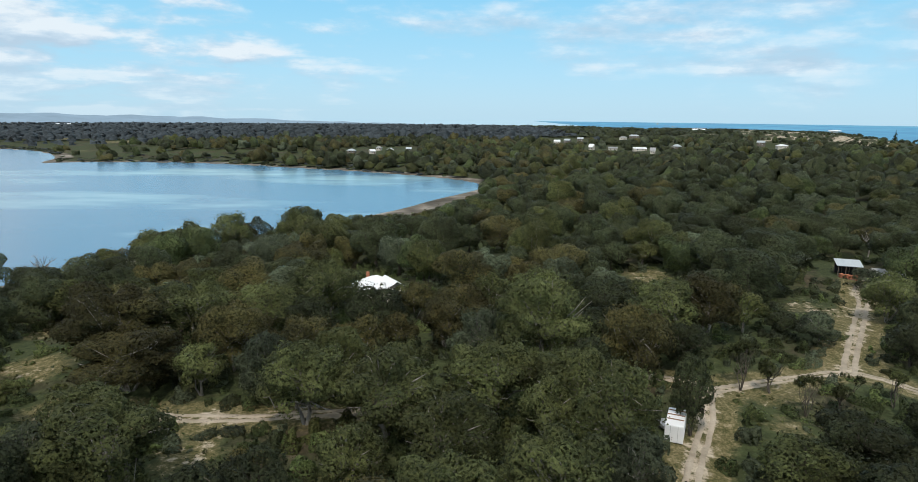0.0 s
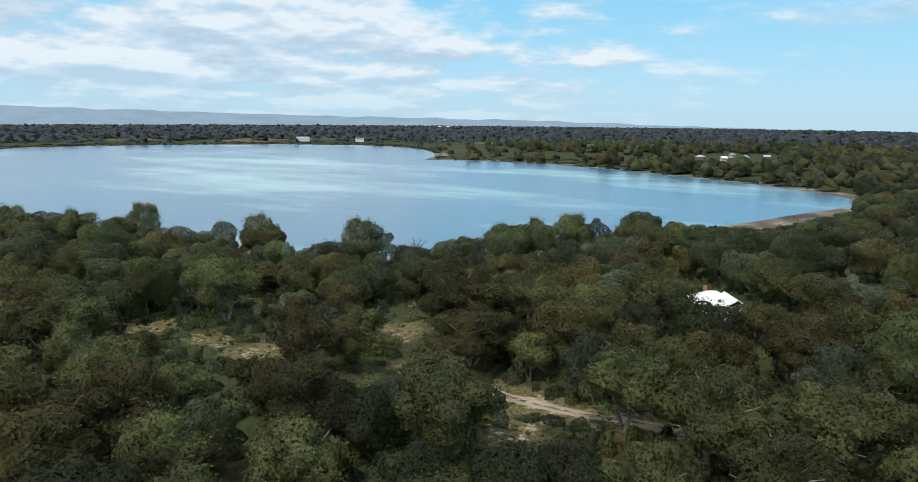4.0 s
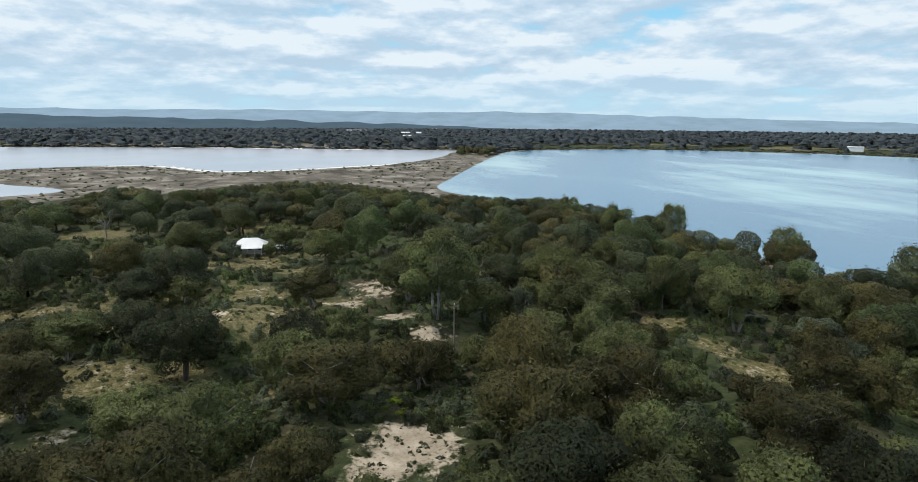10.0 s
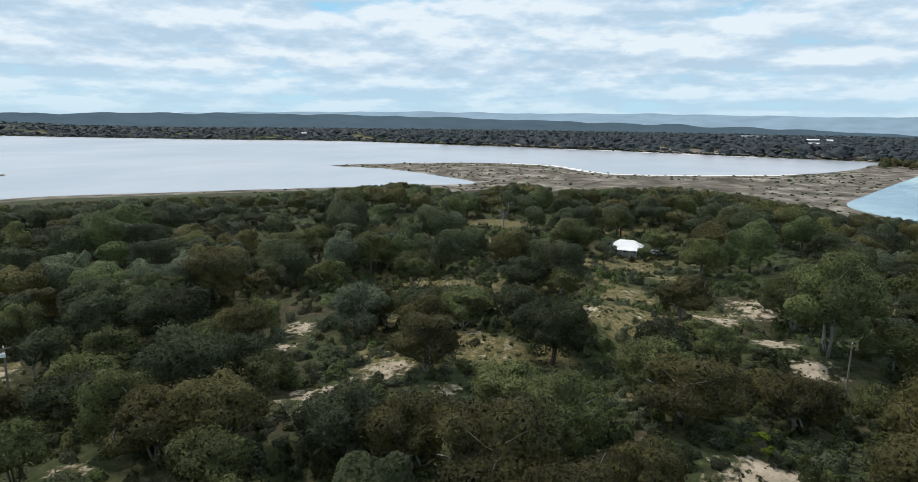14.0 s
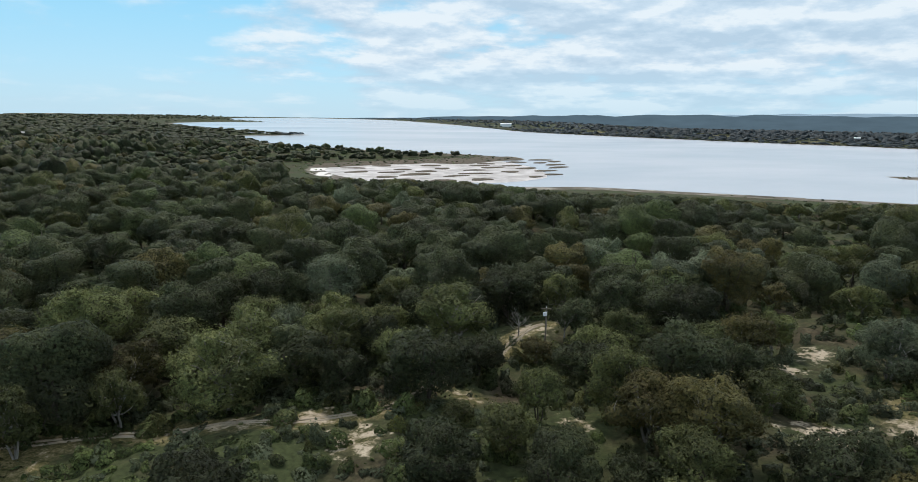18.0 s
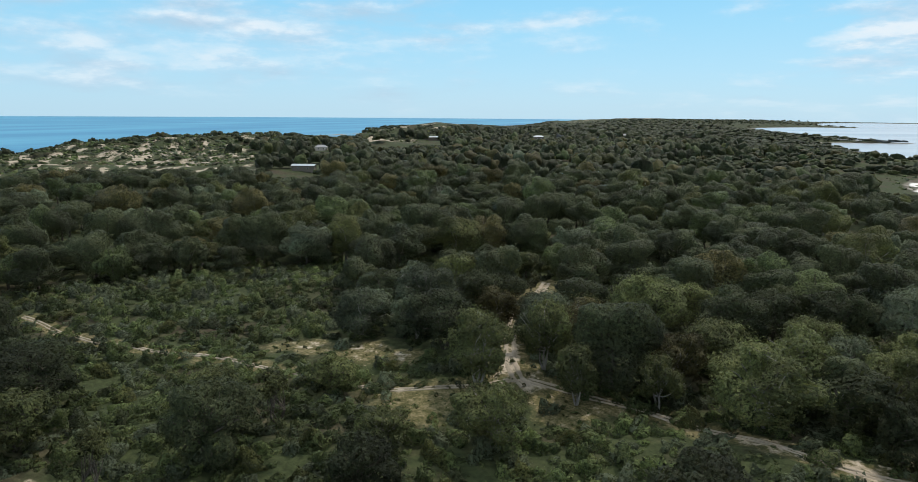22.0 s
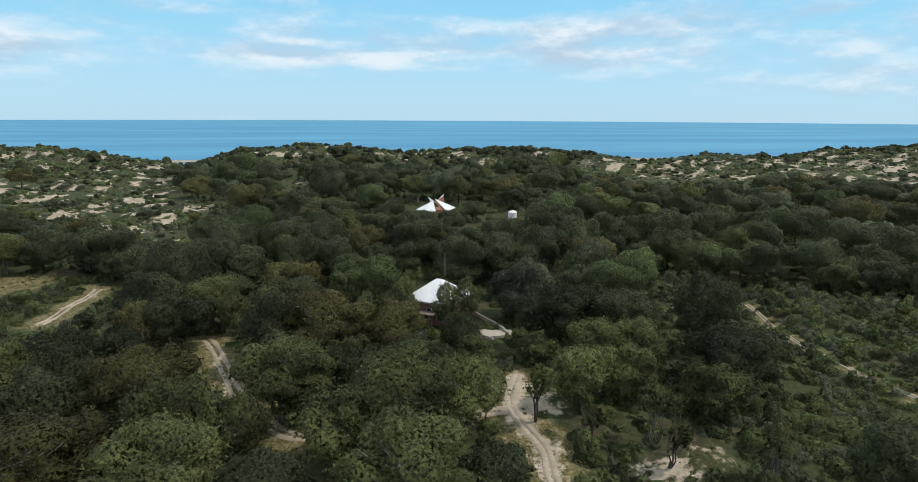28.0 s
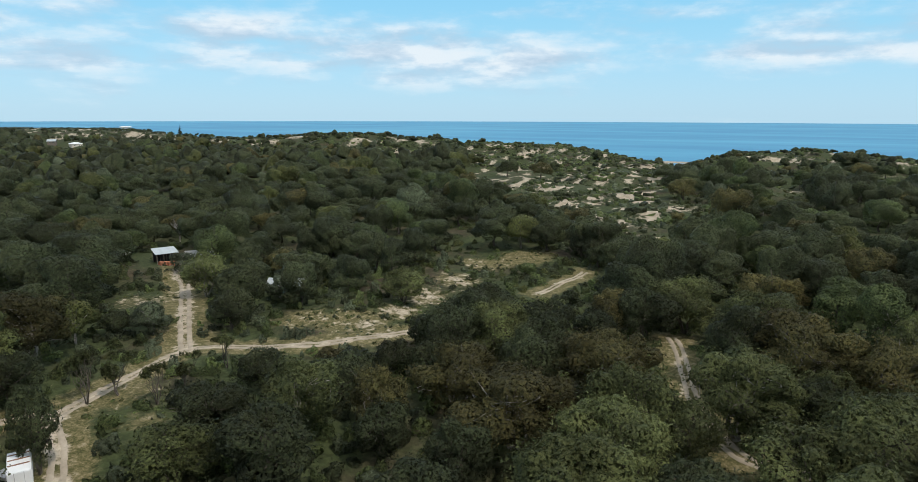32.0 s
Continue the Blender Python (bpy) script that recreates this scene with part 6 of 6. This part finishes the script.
def islet(x, y, a, b, turn, seed):
    g = np.random.default_rng(seed)
    n = 16
    V, F = [], []
    for ring, z in ((1.0, -0.1), (0.93, 0.42), (0.55, 0.62)):
        for k in range(n):
            q = 6.2832 * k / n
            w = ring * (1 + 0.14 * math.sin(3 * q + seed) + g.uniform(-0.05, 0.05))
            V.append((a * w * math.cos(q), b * w * math.sin(q), z + g.uniform(0, 0.1)))
    V.append((0, 0, 0.7))
    for r in range(2):
        for k in range(n):
            c, d = r * n + k, r * n + (k + 1) % n
            F += [(c, d, d + n), (c, d + n, c + n)]
    F += [(2 * n + k, 2 * n + (k + 1) % n, 3 * n) for k in range(n)]
    o = new("reed_islet", mesh_of("reed_islet", V, F, [MUD], shade=True))
    o.matrix_world = pose(x, y, 0.26, 0, 0, turn)
    return tagged(o, "flat brown reed islet in pale shallow water", "islet", "reed islets in the shallows")


g = np.random.default_rng(12)
spots = []
for k in range(400):
    x, y = g.uniform(-395, -150), g.uniform(-590, -405)
    d = float(lake_distance(np.array([x]), np.array([y]), NORTH_LINE)[0])
    far_side = math.degrees(math.atan2(-x, y))
    if d > -10 or not 144 < far_side < 166 or any(math.hypot(x - p, y - q) < 24 for p, q in spots):
        continue
    spots.append((x, y))
for k, (x, y) in enumerate(spots):
    islet(x, y, g.uniform(7, 16), g.uniform(4, 8), g.uniform(-25, 25), k)

# sedge spit and the pale mud flat behind it
def low_land(name, label, corners, z, top, mat, seed):
    """Low flat land with an uneven margin, from its corners by azimuth and angle below the horizon."""
    g = np.random.default_rng(seed)
    P = outline([polar(az, (H - 0.3) / math.tan(radians(el))) for az, el in corners], 5)
    c = P.mean(0)
    P = c + (P - c) * (1 + 0.015 * g.normal(size=(len(P), 1)))
    n = len(P)
    V = [(*p, z - 0.3) for p in P] + [(*(c + (p - c) * 0.97), z + 0.6 * top) for p in P] + [(*(c + (p - c) * 0.8), z + top * g.uniform(0.8, 1.1)) for p in P] + [(*c, z + top)]
    F = [f for r in range(2) for k in range(n) for f in ((r * n + k, r * n + (k + 1) % n, (r + 1) * n + (k + 1) % n), (r * n + k, (r + 1) * n + (k + 1) % n, (r + 1) * n + k))]
    F += [(2 * n + k, 2 * n + (k + 1) % n, 3 * n) for k in range(n)]
    o = new(name, mesh_of(name, V, F, [mat], shade=True))
    tagged(o, label, "ground", kind="structure")
    return P, c


def flat_build(add):
    n = world_noise(add, 0.06, 7.0, 0.65)
    return ramp(add, n, [(0.36, (0.24, 0.212, 0.196)), (0.5, (0.42, 0.382, 0.37)), (0.64, (0.58, 0.545, 0.535))]), n, 0.05


MUD_FLAT = material("pale_mud_flat", flat_build, 0.5, 0.4)
low_land("ground_mud_flat", "pale wet mud flat between reed islets", FLAT, 0.30, 0.05, MUD_FLAT, 5)
P, c = low_land("ground_spit", "low spit of brown sedge running out into the lake", SPIT, 0.34, 0.7, MUD, 6)
g = np.random.default_rng(44)
sedge = Woods()
for k in range(420):
    q = c + (P[int(g.integers(len(P)))] - c) * 0.95 * g.uniform() ** 0.6
    R = g.uniform(1.2, 3.4)
    sedge.add(SMALL[int(g.integers(5))], int(g.choice((2, 3, 4, 6))), *q, 0.6, R / 1.5, R * g.uniform(0.4, 0.9) / 1.8, g.uniform(0, 6.28))
# reed belts along the far shores
g = np.random.default_rng(81)
shore = np.concatenate([dense_line(np.r_[line, line[:1]], 6.0) for line in (EAST_LINE, NORTH_LINE)])
shore = np.repeat(shore[(((shore[:, 1] > 480) & (shore[:, 0] < 0)) | (shore[:, 0] < -760)) & (np.hypot(*shore.T) < 2600)], 5, 0)
shore = shore + unit(shore) * g.uniform(5, 63, (len(shore), 1)) + g.normal(size=shore.shape) * 3
z, dl, dc, r = ground(shore[:, 0], shore[:, 1], True)
for q, zq in zip(shore[dl > 4], z[dl > 4]):
    R = g.uniform(3.5, 7.0)
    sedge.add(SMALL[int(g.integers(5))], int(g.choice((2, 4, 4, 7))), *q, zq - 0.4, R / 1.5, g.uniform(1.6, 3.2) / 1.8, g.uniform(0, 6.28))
sedge.make("reed_belt", "dark green belts of reeds and sedge along the lake shores", "reeds", True)

# ---- far houses, sheds and the tower ----
rows = [(-11.6, 2.7, 9, 7, 4.5, 3.0, "gable", "white gabled house on the wooded rise"), (-15.5, 2.75, 16, 8, 3.0, 1.0, "hip", "long low house with a pale roof"), (-16.7, 2.9, 8, 6, 4.0, 2.5, "gable", "small white gabled house"),
        (-25.0, 2.1, 14, 8, 4.0, 1.8, "gable", "pale-roofed house above the trees"), (-26.5, 2.25, 18, 9, 3.5, 1.2, "hip", "long grey-roofed house near the sea"), (-22.3, 1.5, 16, 9, 5, 2, "gable", "pale house near the sea"),
        (6.0, 3.3, 9, 7, 3.5, 2, "gable", "white house in the far woods"), (9.4, 3.25, 14, 7, 3, 1.5, "hip", "low pale house in the far woods"), (7.6, 3.3, 9, 6, 3, 1.5, "gable", "small pale house in the far woods")]
rows2 = [(-156.5, 2.25, 26, 9, 4.0, 1.2, "hip", "long white house on the dune ridge"), (-146.9, 3.1, 11, 8, 3.5, 1.8, "hip", "brown-roofed house on the dunes"), (-145.4, 4.7, 14, 7, 3.2, 0.8, "gable", "low grey-roofed house in the scrub"),
         (-175.7, 5.9, 8, 6, 3.0, 1.6, "gable", "white house hidden in the woods"), (-165.9, 2.05, 14, 8, 4.0, 1.6, "hip", "pale house far off in the woods"), (-173.5, 1.85, 16, 9, 4.5, 2.0, "gable", "white house far off in the woods"),
         (-178.7, 1.8, 16, 9, 4.5, 2.0, "hip", "white-roofed house far off in the woods"), (-121.0, 8.6, 4, 3, 2.2, 0.8, "gable", "small white hut in the scrub")]
rows4 = [(6.0, 3.2, 12, 7, 3.5, 1.8, 'hip', 'white-roofed house in the far woods'), (-13.4, 2.79, 16, 7, 3, 1.2, 'gable', 'low house with a white roof on the rise'), (-18.6, 2.5100000000000002, 14, 8, 4, 2, 'hip', 'pale house above the trees'), (-15.6, 2.77, 24, 8, 3, 1.0, 'gable', 'long low grey-green roof on the rise'), (-15.1, 1.73, 26, 8, 4, 1.6, 'hip', 'long pink-walled house on the rise'), (-14.2, 1.87, 18, 8, 4, 1.6, 'hip', 'wide house with a pale roof'), (-9.5, 2.19, 14, 8, 4, 2, 'gable', 'brown house in a row on the rise'), (-8.6, 2.29, 14, 8, 4, 2, 'gable', 'brown house in a row on the rise'), (-10.6, 2.08, 14, 8, 4, 2, 'gable', 'pale house in a row on the rise'), (-11.4, 1.04, 30, 12, 6, 2, 'hip', 'white building far off near the sea'), (-15.1, 1.1300000000000001, 30, 12, 6, 2, 'hip', 'white building far off near the sea'), (-20.2, 1.23, 40, 14, 7, 2, 'gable', 'long white building on the coast'), (4.4, 3.0900000000000003, 9, 6, 3, 1.5, 'gable', 'small white house by the far shore'), (7.0, 3.0, 9, 6, 3, 1.5, 'hip', 'small pale house by the far shore')]
for k, (az, el, L, W, h, rise, form, label) in enumerate(rows + rows2 + rows4):
    house(label, az, el, h * 0.8, (37 * k) % 50 - 25, L * (0.58 if az > -60 else 1), W * 0.7, h * 0.8 + 0.6, rise, form, TIMBER if k % 2 else CREAM, WHITE_ROOF if k % 4 == 0 else GREY_ROOF if k % 2 else DULL_ROOF, "far_house", 2, 0.5, "far houses", True)
rows3 = [(83.8, 1.15, 70, 24, 7), (80.8, 1.2, 46, 20, 6), (79.1, 1.35, 60, 26, 8), (77.0, 0.95, 40, 20, 7), (79.3, 1.62, 30, 16, 6), (43.4, 2.15, 26, 9, 4), (38.6, 2.15, 18, 8, 4), (97.2, 0.7, 40, 20, 6), (148.9, 0.85, 50, 16, 9), (127.7, 1.35, 20, 9, 5), (31.3, 1.05, 60, 20, 6), (121.5, 1.45, 14, 8, 5)]
for k, (az, el, L, W, h) in enumerate(rows3):
    house("long pale farm shed beyond the lake", az, el, h, (23 * k) % 24 - 12, L * 0.8, W * 0.7, h + 2, h * 0.2, "gable", WHITE, WHITE_ROOF if k % 3 else DULL_ROOF, "farm_shed", 0, 0.5, "farm sheds beyond the lakes", True, "shed")

x, y = polar(-30.0, 1500)
z = gz(x, y)
top = H - 1500 * math.tan(radians(0.92))
t = thing("water_tower", (x, y, z), "white water tower with a flat round top", "tower")
v, f = tube([(0, 0, -1), (0, 0, top - z - 5)], [2.2, 1.8], 12)
part("shaft", mesh_of("shaft", v, f, [WHITE], shade=True), t)
v, f = tube([(0, 0, top - z - 6), (0, 0, top - z - 2.5), (0, 0, top - z - 1.2), (0, 0, top - z)], [2, 12, 12, 5], 20)
part("bowl", mesh_of("bowl", v, f, [WHITE], shade=True), t)
x, y = polar(-33.9, 1100)
t = thing("pine_tree", (x, y, gz(x, y)), "tall dark pine on the skyline", "tree")
v, f = tube([(0, 0, -0.5), (0, 0, 20)], [0.5, 0.1], 7)
part("trunk", mesh_of("trunk", v, f, [BARK]), t)
g = np.random.default_rng(3)
zs = np.linspace(4, 19, 26)
ph = g.uniform(0, 6.28, 26)
rr = (20 - zs) * 0.16
part("crown", mesh_of("crown", *sprays(g, np.c_[np.cos(ph) * rr, np.sin(ph) * rr, zs], np.clip(rr, 0.5, 3) * 0.9, 500, 1.3), [LEAF[4]]), t)

# ---- hills on the horizon: glowing backdrops with haze put into their colour ----
def hills(name, azs, els, r, colour, label, seed):
    g = np.random.default_rng(seed)
    a = np.linspace(azs[0], azs[-1], 160)
    e = np.interp(a, azs, els) + 0.05 * waves(a * 10, a * 0, 45, seed) + 0.02 * waves(a * 10, a * 0, 12, seed + 1)
    V, F = [], []
    for az, el in zip(a, e):
        for rr, k in ((r - 500, 0.0), (r - 200, 0.6), (r, 1.0)):
            lo = H + rr * math.tan(radians(-1.3))
            px, py = polar(az, rr)
            V.append((px, py, lo + (H + rr * math.tan(radians(el)) - lo) * k))
    for k in range(len(a) - 1):
        for j in range(2):
            c = k * 3 + j
            F.append((c, c + 3, c + 4, c + 1))
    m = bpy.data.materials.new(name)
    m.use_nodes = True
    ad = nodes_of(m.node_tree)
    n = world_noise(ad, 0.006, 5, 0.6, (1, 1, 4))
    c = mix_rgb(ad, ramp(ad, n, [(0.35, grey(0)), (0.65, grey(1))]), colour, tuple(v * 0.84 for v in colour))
    # the backdrop emits its colour evenly instead of taking the sun
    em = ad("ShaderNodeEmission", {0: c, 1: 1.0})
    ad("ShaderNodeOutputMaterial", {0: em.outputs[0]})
    o = new(name, mesh_of(name, V, F, [m], shade=True))
    return tagged(o, label, "backdrop", kind="structure")


hills("backdrop_hills", [4, 14, 24, 39, 54, 62, 69, 77, 87, 95, 103, 112, 125, 136, 142], [-0.9, -0.69, -0.4, -0.2, 0.12, 0.36, 0.53, 0.46, 0.54, 0.58, 0.49, 0.54, 0.32, 0.0, -0.4], 4920, (0.33, 0.47, 0.60), "glowing backdrop of hills on the horizon, haze put in as pale blue", 51)
hills("backdrop_ridge", [56, 70, 78, 88, 96, 103, 112, 122, 133, 150, 165], [-0.95, -0.7, -0.45, -0.28, -0.18, -0.05, 0.12, 0.2, 0.15, -0.15, -0.6], 4700, (0.10, 0.155, 0.20), "glowing backdrop of a dark wooded ridge before the hills", 52)
